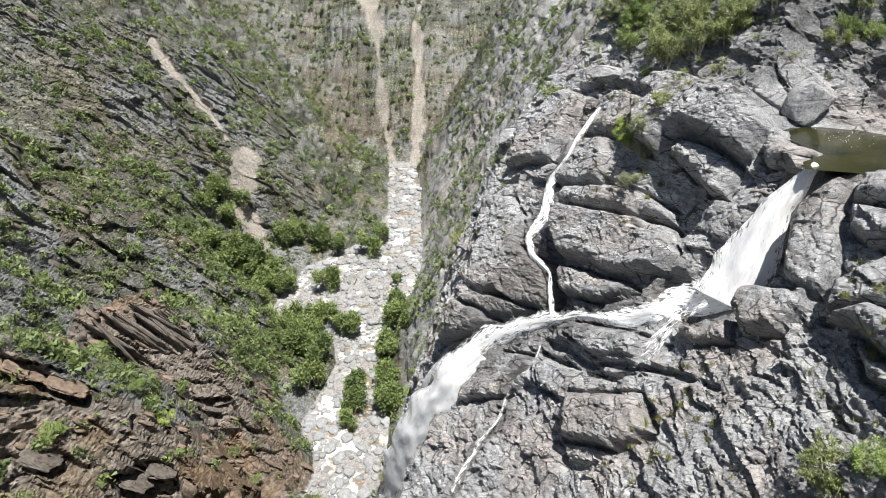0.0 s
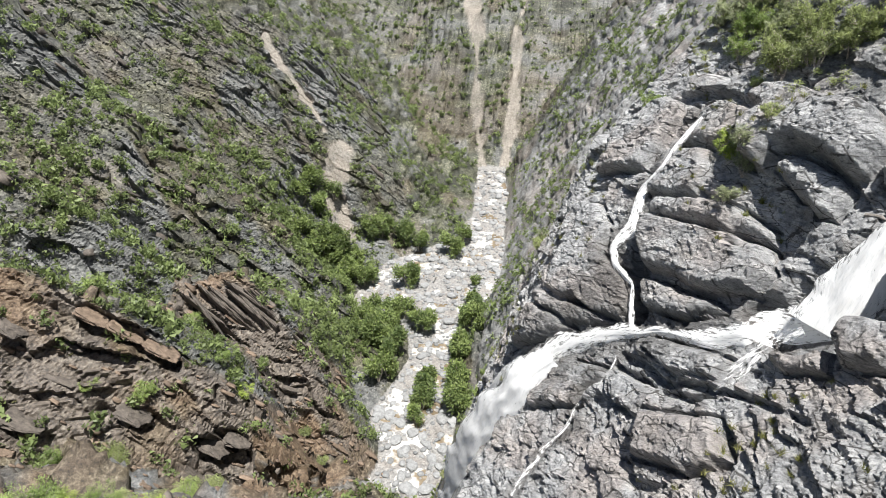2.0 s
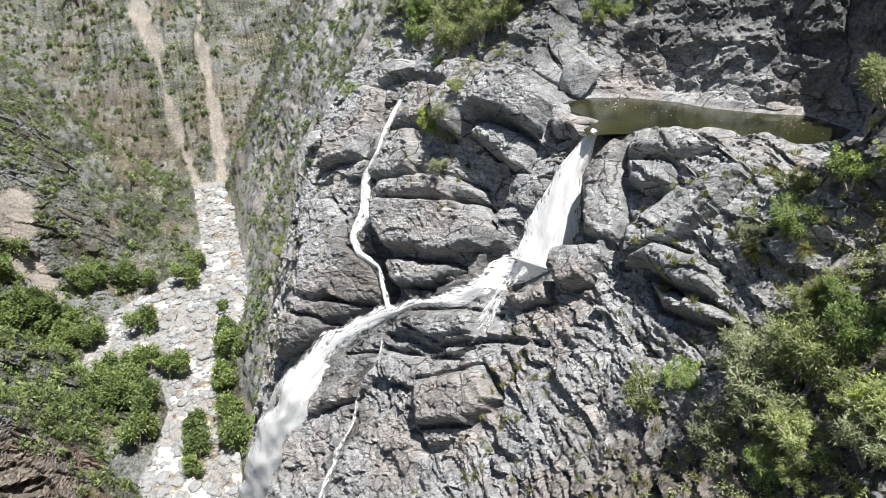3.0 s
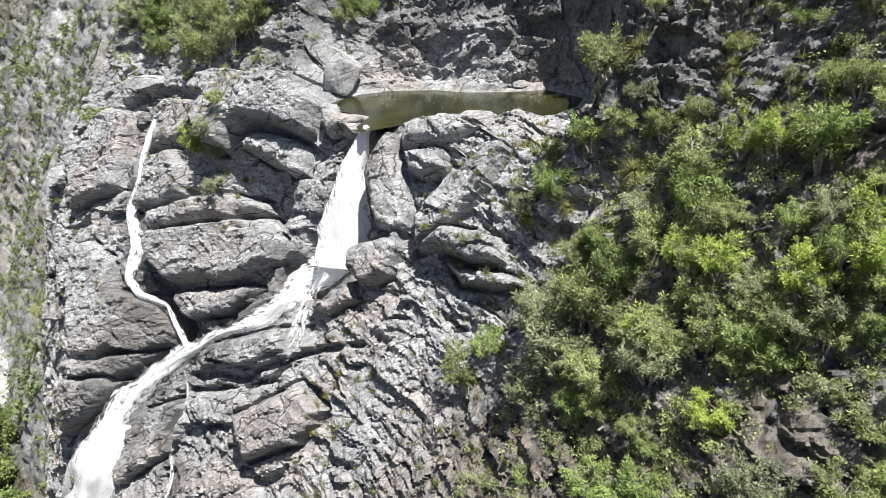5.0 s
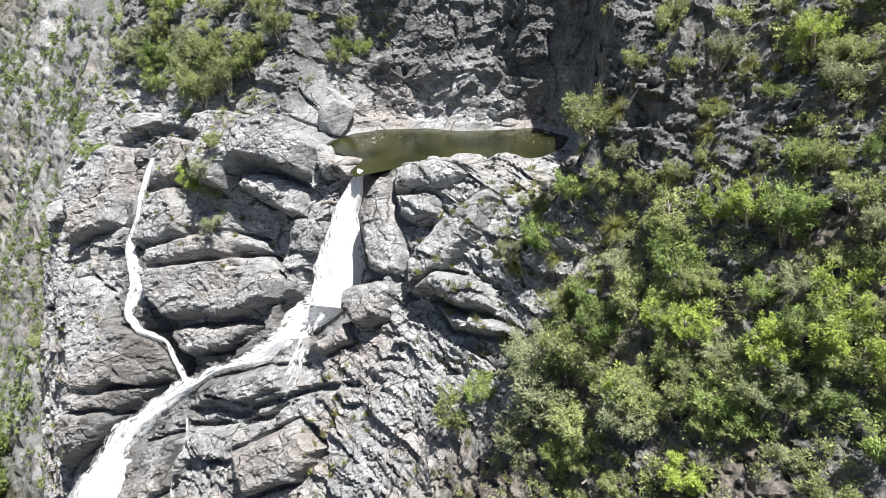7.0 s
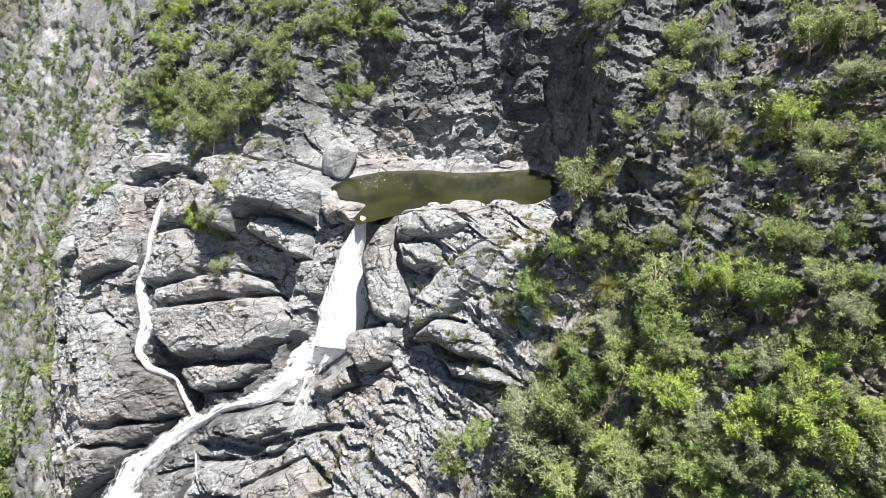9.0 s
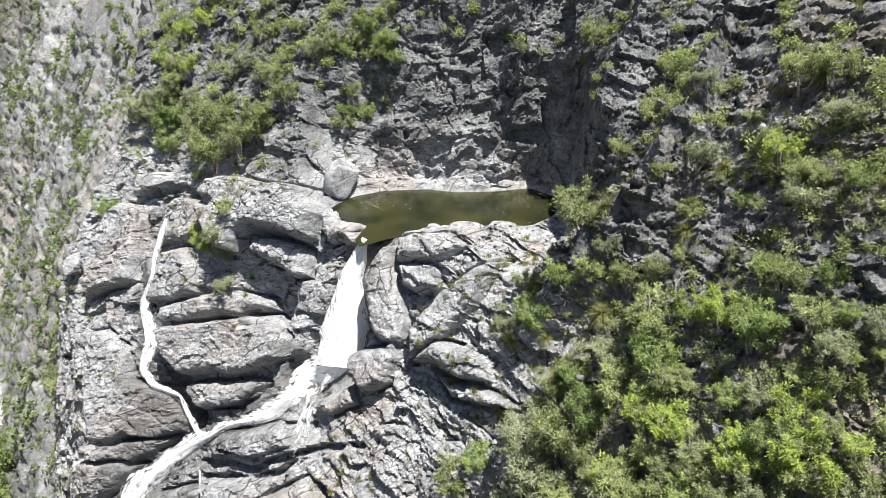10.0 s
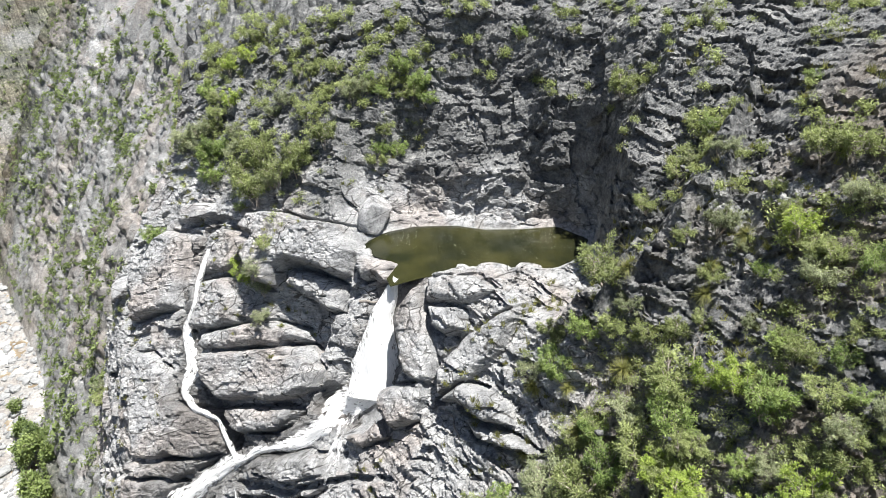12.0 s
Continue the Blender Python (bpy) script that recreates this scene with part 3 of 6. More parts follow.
LEAVES = [leaf_material("leaf_green", (0.08, 0.13, 0.032), (0.38, 0.48, 0.15)), leaf_material("leaf_olive", (0.105, 0.13, 0.044), (0.43, 0.49, 0.20)),
          leaf_material("leaf_lime", (0.14, 0.21, 0.03), (0.48, 0.58, 0.13)), leaf_material("leaf_grey_green", (0.115, 0.138, 0.07), (0.44, 0.48, 0.28))]
M_FAR = leaf_material("shrub_green", (0.055, 0.08, 0.03), (0.28, 0.35, 0.13))
M_TREE = leaf_material("tree_green", (0.065, 0.10, 0.032), (0.27, 0.34, 0.11))
M_GRASS = leaf_material("grass_straw", (0.05, 0.055, 0.02), (0.17, 0.16, 0.075))
M_TUFT = leaf_material("tuft_grass", (0.12, 0.13, 0.04), (0.36, 0.36, 0.12))
M_DEADWOOD = boulder_material("dead_wood", (0.07, 0.06, 0.05), (0.36, 0.33, 0.30))
M_FLECK = boulder_material("foam", (0.6, 0.6, 0.58), (0.8, 0.8, 0.78))

# ---------- ground ----------
def facet(ident, off, seed):
    """A plane of its own tilt for every block."""
    a, b = 2 * np.pi * ((ident * 37.0 + seed) % 1), 2 * np.pi * ((ident * 91.0 + seed) % 1)
    return off[0] * np.cos(a) + off[1] * np.sin(a) * np.cos(b) + off[2] * np.sin(b)


def spur_face(x, y):
    """One on the bare brown faces of the two spurs that look towards the falls, else nought."""
    crest = np.interp(x, [-150, -112, -107, -92, -77, -69, -65, -58], [45, 73, 86, 90.5, 92, 100, 130, 134])
    fins = np.interp(x, [-110, -98, -88, -80, -69, -62], [136, 131, 138, 137, 132, 154])
    near = ramp(crest + 2.5 - y, 0, 4) * (1 - ramp(x, -50, -36))
    far = ramp(fins + 2 - y, 0, 4) * (1 - ramp(fins - 18 - y, 0, 4)) * (x > -104) * (x < -60)
    return np.maximum(near, far)


def axes(along, outward):
    """Directions along a slope, up it and out of it."""
    run, out = Vector(along).normalized(), Vector(outward)
    out = (out - run * run.dot(out)).normalized()
    return run, out.cross(run), out


FALLS, SLOPES = axes((0.55, -0.78, 0.30), (-0.60, -0.46, 0.65)), axes((0.839, 0.520, -0.162), (0.50, -0.62, 0.60))


def on_face(x, y, z, face=FALLS):
    """Lengths along a face, up it and out of it."""
    return [x * v.x + y * v.y + z * v.z for v in face]


def off_face(p, q, r, face=FALLS):
    return [p * face[0][k] + q * face[1][k] + r * face[2][k] for k in range(3)]


def joints(p, q, r, turn, size, seed):
    """Blocks of the face between joints: turned in the face, with lengths along it, up it and into it."""
    c, s = math.cos(radians(turn)), math.sin(radians(turn))
    return blocks((c * p + s * q) / size[0], (c * q - s * p) / size[1], r / size[2], seed)


def rock_relief(x, y, z):
    """How far the jointed rock stands out from the lie of the land, and how wet it is."""
    p, q, r = on_face(x, y, z)
    wp, wq, wr = (0.4 * fbm(x / 2.2, y / 2.2, z / 2.2, 3, k) for k in (5, 105, 205))
    jp, jq, jr = p + wp, q + wq, r + wr
    broad = ramp(y - 0.4 * (x - 10), 22, 29)  # broad blocks by the water, broken slabs to the south
    broad = np.maximum(broad, ramp(x, 25, 28) * ramp(y, 24, 28))
    crag, inside = np.zeros(x.shape), np.zeros(x.shape)
    ep, eq = p + 0.45 * wp, q + 0.45 * wq
    for h, poly in CRAGS:
        ps = np.array(poly)
        lo, hi = ps.min(0) - 1.2, ps.max(0) + 1.2
        at = (p > lo[0]) & (p < hi[0]) & (q > lo[1]) & (q < hi[1])
        if not at.any():
            continue
        dist = outline_distance(ep[at], eq[at], poly)
        body = 1 - (1 - np.clip(-dist / 0.75, 0, 1)) ** 3
        crag[at] = np.maximum(crag[at], h * body) - 0.55 * (1 - ramp(np.abs(dist - 0.06), 0.04, 0.2))
        inside[at] = np.maximum(inside[at], 1 - ramp(dist, -0.5, 0.0))
    c1, i1, o1 = joints(jp, jq, jr, -6, (3.4, 2.0, 3.2), 21)
    c2, i2, o2 = joints(jp, jq, jr, 8, (1.25, 0.7, 1.4), 31)
    c3, i3, o3 = joints(p, q, r, -14, (0.5, 0.3, 0.6), 35)
    face = (0.45 * (i1 - 0.5) + 0.5 * facet(i1, o1, 0.1) - 0.2 * (1 - ramp(c1, 0.0, 0.04))) * (1 - 0.75 * inside)
    face += (0.10 * (i2 - 0.5) + 0.26 * facet(i2, o2, 0.3)) * (1 - 0.35 * inside) - 0.09 * (1 - ramp(c2, 0.0, 0.05))
    face += 0.025 * (i3 - 0.5) + 0.08 * facet(i3, o3, 0.7)
    c4, i4, o4 = joints(jp, jq, jr, -38, (3.4, 0.95, 2.2), 41)
    c5, i5, o5 = joints(jp, jq, jr, -34, (1.4, 0.45, 1.0), 43)
    c6, i6, o6 = joints(p, q, r, -40, (0.5, 0.24, 0.5), 45)
    slabs = 0.42 * (i4 - 0.5) + 0.40 * facet(i4, o4, 0.2) - 0.25 * (1 - ramp(c4, 0.0, 0.05))
    slabs += 0.15 * (i5 - 0.5) + 0.20 * facet(i5, o5, 0.4) - 0.08 * (1 - ramp(c5, 0.0, 0.06))
    slabs += 0.05 * (i6 - 0.5) + 0.10 * facet(i6, o6, 0.6)
    d = crag + face * broad + slabs * (1 - broad) * (1 - 0.5 * inside) + 0.035 * fbm(x / 0.4, y / 0.4, z / 0.4, 3, 47)
    for path, width, depth in CRACKS:
        d -= depth * (1 - ramp(path_distance(x + 0.4 * wp, y + 0.4 * wq, path), width * 0.4, width * 1.2))
    wet = np.zeros(x.shape)
    for path in STREAMS:
        half = max(k[2] for k in path) * 0.5
        near = path_distance(x, y, [k[:2] for k in path])
        d -= 0.12 * (1 - ramp(near, half * 0.5, half + 0.4))
        wet = np.maximum(wet, 1 - ramp(near + 0.5 * fbm(x / 1.1, y / 1.1, z / 1.1, 3, 47), half * 0.6, half + 1.1))
    return d, wet


def under_water(p, q, r, path):
    """The rock beneath a run of water lies just behind it."""
    run = [(*(float(k) for k in on_face(*row[:3])), row[3]) for row in path]
    top, near = np.full(p.shape, 1e9), np.full(p.shape, 1e9)
    for (ap, aq, ar, aw), (bp, bq, br, bw) in zip(run, run[1:]):
        ep, eq = bp - ap, bq - aq
        t = np.clip(((p - ap) * ep + (q - aq) * eq) / (ep * ep + eq * eq), 0, 1)
        off = np.hypot(p - ap - t * ep, q - aq - t * eq) - 0.45 * (aw + t * (bw - aw))
        top = np.where(off < near, ar + t * (br - ar), top)
        near = np.minimum(near, off)
    return np.where(near < 0.6, np.minimum(r, top - 0.15 + np.where(near > 0, 2.5 * near, 0)), r)


def slope_relief(x, y, z):
    """Dipping ledges of the gorge slopes: how far they stand out, and where bare rock breaks through."""
    p, q, r = on_face(x, y, z, SLOPES)
    wp, wq, wr = (4.0 * fbm(x / 26, y / 26, z / 26, 4, k) for k in (7, 107, 207))
    jp, jq, jr = p + wp, q + wq, r + wr
    c1, i1, o1 = joints(jp, jq, jr, -34, (17, 4.2, 9), 51)
    c2, i2, o2 = joints(jp, jq, jr, -38, (6.0, 1.7, 4), 53)
    c3, i3, o3 = joints(p, q, r, -34, (2.4, 0.8, 2), 55)
    chute = ramp(fbm((p + 0.5 * q) / 14, (q - 0.5 * p) / 45, 0 * p, 4, 57) + 0.35 * (i1 - 0.5), -0.05, 0.4)
    bold = 0.35 + 1.0 * ramp(fbm(x / 38, y / 38, z / 38, 3, 58), -0.25, 0.35)
    chute = np.maximum(chute, 1 - bold)
    d = bold * (2.8 * (i1 - 0.5) + 2.2 * facet(i1, o1, 0.2)) - 0.8 * (1 - ramp(c1, 0, 0.05))
    d += (1.1 * (i2 - 0.5) + 1.0 * facet(i2, o2, 0.5) - 0.3 * (1 - ramp(c2, 0, 0.06))) * (1 - 0.6 * chute)
    d += (0.30 * (i3 - 0.5) + 0.34 * facet(i3, o3, 0.8)) * (1 - 0.7 * chute)
    return d + 0.25 * fbm(x / 2.5, y / 2.5, z / 2.5, 3, 59), 1 - chute


HOLLOWS = [([(-91, 87.4), (-84, 89), (-77.5, 90.5)], 2.6, 4.5), ([(-106, 77), (-100, 76)], 2.4, 4.0), ([(-69, 83), (-62.5, 87.5)], 2.4, 4.0), ([(-98, 66), (-90, 66)], 2.0, 2.5), ([(-84, 76), (-77, 80)], 2.0, 2.5)]


def survey(GX, GY, GZ, NX, NY, NZ, flat_grid, slopes=False):
    """The worn land: places, relief along the given directions, and what covers the ground."""
    _, ON_ROCK, POOL_D, GORGE = land(GX, GY)
    dense = (GX > -16) & (GX < 62) & (GY > -6) & (GY < 110) & ON_ROCK
    DISP, WET = np.zeros(GX.shape), np.zeros(GX.shape)
    d, WET[dense] = rock_relief(GX[dense], GY[dense], GZ[dense])
    DISP[dense] = d * ramp(POOL_D[dense], 0.0, 0.8) * (np.sqrt(np.clip(NZ[dense] * 2.2, 0, 1)) if flat_grid else 1.0)
    # gorge slopes, with dipping beds on the near spurs
    hill = ~dense
    hx, hy, hz = GX[hill], GY[hill], GZ[hill]
    h1, hi1, ho1 = blocks(hx / 14, hy / 14, hz / 10, 51)
    h2, hi2, ho2 = blocks(hx / 4.6, hy / 4.6, hz / 3.2, 61)
    d = 2.4 * (hi1 - 0.5) + 2.6 * facet(hi1, ho1, 0.2) - 0.9 * (1 - ramp(h1, 0, 0.08))
    calm = 1 - 0.7 * ramp(hx, -22, -14) * ramp(hy, 85, 110)
    d *= calm
    d += (1.4 * (hi2 - 0.5) + 1.3 * facet(hi2, ho2, 0.5) - 0.5 * (1 - ramp(h2, 0, 0.12))) * calm
    d += 1.0 * fbm(hx / 7, hy / 7, hz / 7, 4, 71) * calm
    wall = ramp(hx, -22, -14) * ramp(hy, 75, 100)
    h3, hi3, ho3 = blocks(hx / 5.5, hy / 2.2, hz / 5.5, 65)
    d += wall * (2.2 * fbm(hx / 60, hy / 9, hz / 60, 4, 73, 0.6) + 1.1 * (hi3 - 0.5) + 1.2 * facet(hi3, ho3, 0.6))
    beds = np.maximum(spur_face(hx, hy), 0.35 * ramp(-hx - 0.3 * hy, 0, 12) * (1 - ramp(hy, 240, 300))) * ramp(hy, -20, 20)
    lay = (0.42 * hx + 0.25 * hy + 0.86 * hz) + 3.0 * fbm(hx / 22, hy / 22, hz / 22, 3, 75)
    for period, depth in ((11.0, 5.0), (3.8, 2.8), (1.5, 0.9)):
        f = (lay / period) % 1.0
        d += beds * depth * (np.minimum(f * 1.15, 1.0) * ramp(1 - f, 0, 0.12) - 0.5) * (0.4 + 0.6 * ramp(vnoise(hx / 12, hy / 12, lay / 9, 79), -0.4, 0.4))
    h4, hi4, ho4 = blocks(hx / 2.4, hy / 1.7, lay / 1.1, 67)
    d += np.maximum(beds, 0.4) * calm * (0.55 * (hi4 - 0.5) + 0.6 * facet(hi4, ho4, 0.9))
    bare = np.zeros(GX.shape)
    if slopes:
        d, bare[hill] = slope_relief(hx, hy, hz)
    slide = np.zeros(hx.shape)
    for path, width in SLIDES:
        slide = np.maximum(slide, 1 - ramp(path_distance(hx, hy, path) + 1.6 * fbm(hx / 6, hy / 6, hz / 6, 3, 83) + 4.5 * vnoise(hx / 19, hy / 19, hz / 19, 84), width * 0.55, width * 1.0))
    d = d * (1 - 0.85 * slide) - 1.2 * slide
    for path, width, depth in HOLLOWS:
        d -= depth * (1 - ramp(path_distance(hx, hy, path) + 0.8 * fbm(hx / 4, hy / 4, hz / 4, 2, 86), width * 0.4, width))
    BAND = np.zeros(GX.shape)
    BAND[hill] = beds * np.maximum(ramp((lay / 11.0) % 1.0, 0.62, 0.8), 0.8 * ramp((lay / 3.8) % 1.0, 0.6, 0.85)) * ramp(vnoise(hx / 9, hy / 9, hz / 9, 88), -0.5, 0.1)
    d *= 1 - 0.7 * ((hx > -64) & (hx < -24) & (hy < 60))
    DISP[hill] = d * np.clip(hz / 12, 0.0, 1) + np.where(hz < 3, 0.75 * fbm(hx / 5, hy / 5, 0 * hx, 3, 85) + 0.35, 0)
    PX, PY, PZ = GX + NX * DISP, GY + NY * DISP, GZ + NZ * DISP
    p, q, r = on_face(PX, PY, PZ)
    for path in RUNS:
        r = np.where(dense, under_water(p, q, r, path), r)
    PX, PY, PZ = off_face(p, q, r)
    bed = (GORGE < 0.6) & ~ON_ROCK
    zone = np.zeros((*GX.shape, 4))
    SOILY = ramp(fbm(GX / 25, GY / 25, GZ / 25, 3, 81), -0.1, 0.5)
    near_spur = spur_face(GX, GY)
    zone[..., 1] = np.where(ON_ROCK, 0.0, np.clip(SOILY * (0.25 + 0.3 * near_spur) + 0.45 * near_spur, 0, 0.85) * (1 - BAND))
    zone[..., 1] *= 1 - 0.7 * ramp(-GX + 0.3 * (GZ - 90), 108, 118)
    GREY_SPUR = (GX > -64) & (GX < -24) & (GY < 60) & (GY > 0) & ~ON_ROCK
    zone[..., 1] = np.where(GREY_SPUR, 0.25, zone[..., 1])
    PALE_WALL = ramp(GX, -22, -16) * ramp(GY, 85, 110) * (1 - ramp(GY, 350, 420)) * ~ON_ROCK
    outcrop = ramp(fbm(GX / 15, GY / 15, GZ / 9, 4, 87), 0.05, 0.35)
    zone[..., 0] = outcrop * (0.55 - 0.35 * near_spur + 0.3 * ramp(GX, -20, 0)) + 0.3 * PALE_WALL
    zone[..., 0] = np.where(ON_ROCK, 1.0, np.clip(np.maximum(np.maximum(zone[..., 0], 0.9 * BAND), 0.92 * PALE_WALL) + 0.45 * GREY_SPUR, 0, 1))
    litter = (1 - ramp(GY + 0.2 * (GX - 20), 13, 18)) * ON_ROCK * ramp(fbm(GX / 2.5, GY / 2.5, GZ / 2.5, 3, 97), -0.5, 0.3)
    zone[..., 1] = np.maximum(zone[..., 1], 0.4 * litter)
    if slopes:
        rocky = 0.8 * bare
        zone[..., 0] = np.where(ON_ROCK, 1.0, np.clip(np.maximum(zone[..., 0], rocky), 0, 1))
        zone[..., 1] = np.clip(0.42 * near_spur + (0.16 + 0.6 * near_spur) * (1 - bare) * (0.4 + SOILY), 0, 0.88)
    zone[..., 2][hill] = slide * (0.55 + 0.4 * ramp(fbm(hx / 5, hy / 9, hz / 9, 3, 96), -0.5, 0.3))
    zone[..., 2] = np.maximum(zone[..., 2], 0.32 * litter)
    zone[..., 2] = np.where(bed, 0.3, zone[..., 2])
    zone[..., 0] = np.where(bed, 1.0, zone[..., 0])
    zone[..., 1] = np.where(bed, 0.0, zone[..., 1])
    zone[..., 3] = WET
    # rock that floods keep clean is pale; above and beside it the rock is lichened
    flood = (1 - ramp(GZ + 1.2 * fbm(GX / 4, GY / 4, GZ / 4, 3, 89), 153.2, 156.0)) * (0.35 * ramp(GY + 0.25 * GX + 2.5 * fbm(GX / 5, GY / 5, GZ / 5, 3, 93), 14, 19) + 0.65 * ramp(GY + 0.25 * GX + 3 * fbm(GX / 5, GY / 5, GZ / 5, 3, 93), 16.5, 21))
    flood = np.where(ON_ROCK, flood, 0.0)
    flood = np.maximum(flood, ramp(GX + 0.25 * GY, 29, 31) * ramp(GY - 0.3 * (GX - 30), 24, 27) * (1 - ramp(GZ + 2.5 * fbm(GX / 4, GY / 4, GZ / 4, 3, 89), 153.5, 157.5)) * ON_ROCK)
    flood = np.where(bed, 0.55, flood)
    pale_rock = np.exp(-((GX - 30.0) ** 2 + (GY - 12.0) ** 2) / 5)
    old = (1 - flood) * 0.95 * (1 - 0.8 * pale_rock) * (1 - (0.5 + 0.45 * ramp(fbm(GX / 30, GY / 7, GZ / 30, 3, 99), -0.1, 0.5)) * PALE_WALL) * (1 - 0.08 * GREY_SPUR)
    SPOTS = np.stack([PX, PY, PZ], -1).reshape(-1, 3)
    idx = np.arange(GX.size).reshape(GX.shape)
    quads = np.stack([idx[:-1, :-1], idx[:-1, 1:], idx[1:, 1:], idx[1:, :-1]], -1).reshape(-1, 4)
    return dict(ON_ROCK=ON_ROCK, POOL_D=POOL_D, GORGE=GORGE, WET=WET, BAND=BAND, near_spur=near_spur, GREY_SPUR=GREY_SPUR,
                PALE_WALL=PALE_WALL, outcrop=outcrop, zone=zone, old=old, SPOTS=SPOTS, P=np.stack([PX, PY, PZ]), quads=quads, sharp=((ON_ROCK & (NZ > 0.4)) | slopes)[:-1, :-1].ravel())


gx = grid_axis((-420, -200, 3.5), (-200, -130, 1.4), (-130, -3, 0.8), (-3, 60, 0.45), (60, 260, 4.0))
gy = grid_axis((-130, -6, 4.0), (-6, 40, 0.6), (40, 110, 0.6), (110, 180, 0.9), (180, 420, 1.4), (420, 820, 4.0))
GX, GY = np.meshgrid(gx, gy)
GZ = land(GX, GY)[0]
dzy, dzx = np.gradient(GZ, gy, gx)
NL = np.sqrt(1 + dzx**2 + dzy**2)
NX, NY, NZ = -dzx / NL, -dzy / NL, 1 / NL
WIDE = survey(GX, GY, GZ, NX, NY, NZ, True)



def between(a, across, up, p, q):
    """A value of a layout between its points."""
    n, m = a.shape[1], a.shape[0]
    s, t = (p - across[0]) / (across[1] - across[0]) * (n - 1), (q - up[0]) / (up[1] - up[0]) * (m - 1)
    i, j = np.clip(s.astype(int), 0, n - 2), np.clip(t.astype(int), 0, m - 2)
    s, t = s - i, t - j
    return (a[j, i] * (1 - s) + a[j, i + 1] * s) * (1 - t) + (a[j + 1, i] * (1 - s) + a[j + 1, i + 1] * s) * t


def layout(face, across, up, deep, coarse, step, leap, slack, slopes):
    """The land laid out along and up a face: the outermost ground over each of its places, with its relief."""
    cp, cq = np.meshgrid(np.linspace(*across, int((across[1] - across[0]) / coarse)), np.linspace(*up, int((up[1] - up[0]) / coarse)))
    cr, found, above = np.full(cp.shape, deep[0]), np.zeros(cp.shape, bool), np.zeros(cp.shape, bool)
    for r in np.arange(deep[0], deep[1], -2 * coarse):
        todo = ~found
        if not todo.any():
            break
        x, y, z = off_face(cp[todo], cq[todo], r, face)
        cr[todo] = r
        below = z < land(x, y)[0]
        found[todo] = below & above[todo]
        above[todo] |= ~below
    lo, hi = cr.copy(), cr + 2 * coarse
    for _ in range(7):
        mid = 0.5 * (lo + hi)
        x, y, z = off_face(cp, cq, mid, face)
        low = z < land(x, y)[0]
        lo, hi = np.where(low, mid, lo), np.where(low, hi, mid)
    cr = 0.5 * (lo + hi)
    p, q = np.meshgrid(np.arange(*across, step), np.arange(*up, step))
    r = between(cr, across, up, p, q)
    got = survey(*off_face(p, q, r, face), *(np.full(p.shape, v) for v in face[2]), False, slopes)
    jump = np.maximum.reduce([np.abs(np.diff(r[:-1], axis=1)), np.abs(np.diff(r[1:], axis=1)), np.abs(np.diff(r[:, :-1], axis=0)), np.abs(np.diff(r[:, 1:], axis=0))])
    rock = got["ON_ROCK"] != slopes
    keep = rock[:-1, :-1] & rock[1:, 1:] & (jump < leap)
    # where the wide grid has the same ground it gives way
    gp, gq, gr = on_face(GX, GY, GZ, face)
    within = (gp > across[0] + 2 * step) & (gp < across[1] - 2 * step) & (gq > up[0] + 2 * step) & (gq < up[1] - 2 * step)
    firm = within & (ON_ROCK != slopes) & (np.abs(between(cr, across, up, gp, gq) - gr) < slack)
    i, j = np.clip(((gp - across[0]) / step).astype(int), 0, p.shape[1] - 2), np.clip(((gq - up[0]) / step).astype(int), 0, p.shape[0] - 2)
    firm[firm] = keep[j[firm], i[firm]]
    SPOTS.reshape(*GX.shape, 3)[firm] = np.moveaxis(got["P"], 0, -1)[j[firm], i[firm]]
    return dict(got, face=face, across=across, up=up, step=step, r=r, rock=rock, keep=keep.ravel(), slack=slack,
                gives=(firm[:-1, :-1] & firm[1:, :-1] & firm[:-1, 1:] & firm[1:, 1:]).ravel())


ON_ROCK, POOL_D, GORGE, WET, SPOTS = (WIDE[k] for k in ("ON_ROCK", "POOL_D", "GORGE", "WET", "SPOTS"))
BAND, near_spur, GREY_SPUR, PALE_WALL, outcrop, zone = (WIDE[k] for k in ("BAND", "near_spur", "GREY_SPUR", "PALE_WALL", "outcrop", "zone"))
ny_, nx_ = GX.shape
LAID = [layout(FALLS, (-12.0, 68.5), (107.0, 164.5), (120.0, 30.0), 0.35, 0.115, 1.1, 1.3, False), layout(SLOPES, (-125.0, 90.0), (84.0, 310.0), (8.0, -330.0), 1.1, 0.55, 4.0, 5.0, True)]
wide_on = ~(LAID[0]["gives"] | LAID[1]["gives"])
corners, faces, sharp = [SPOTS], [WIDE["quads"][wide_on]], [WIDE["sharp"][wide_on]]
for g in LAID:
    faces.append(g["quads"][g["keep"]] + sum(len(c) for c in corners))
    sharp.append(g["sharp"][g["keep"]])
    corners.append(g["SPOTS"])
ground_me = mesh_of("ground", np.concatenate(corners), np.concatenate(faces))
ground_me.polygons.foreach_set("use_smooth", ~np.concatenate(sharp))
paint(ground_me, "zone", np.concatenate([g["zone"].reshape(-1, 4) for g in (WIDE, *LAID)]))
paint(ground_me, "weathered", np.concatenate([np.stack([g["old"]] * 3 + [np.ones_like(g["old"])], -1).reshape(-1, 4) for g in (WIDE, *LAID)]))
ground_me.materials.append(M_GROUND)
ground = tagged(new("ground", ground_me), "jointed grey rock cliffs and brushy gorge slopes", "ground", kind="structure")


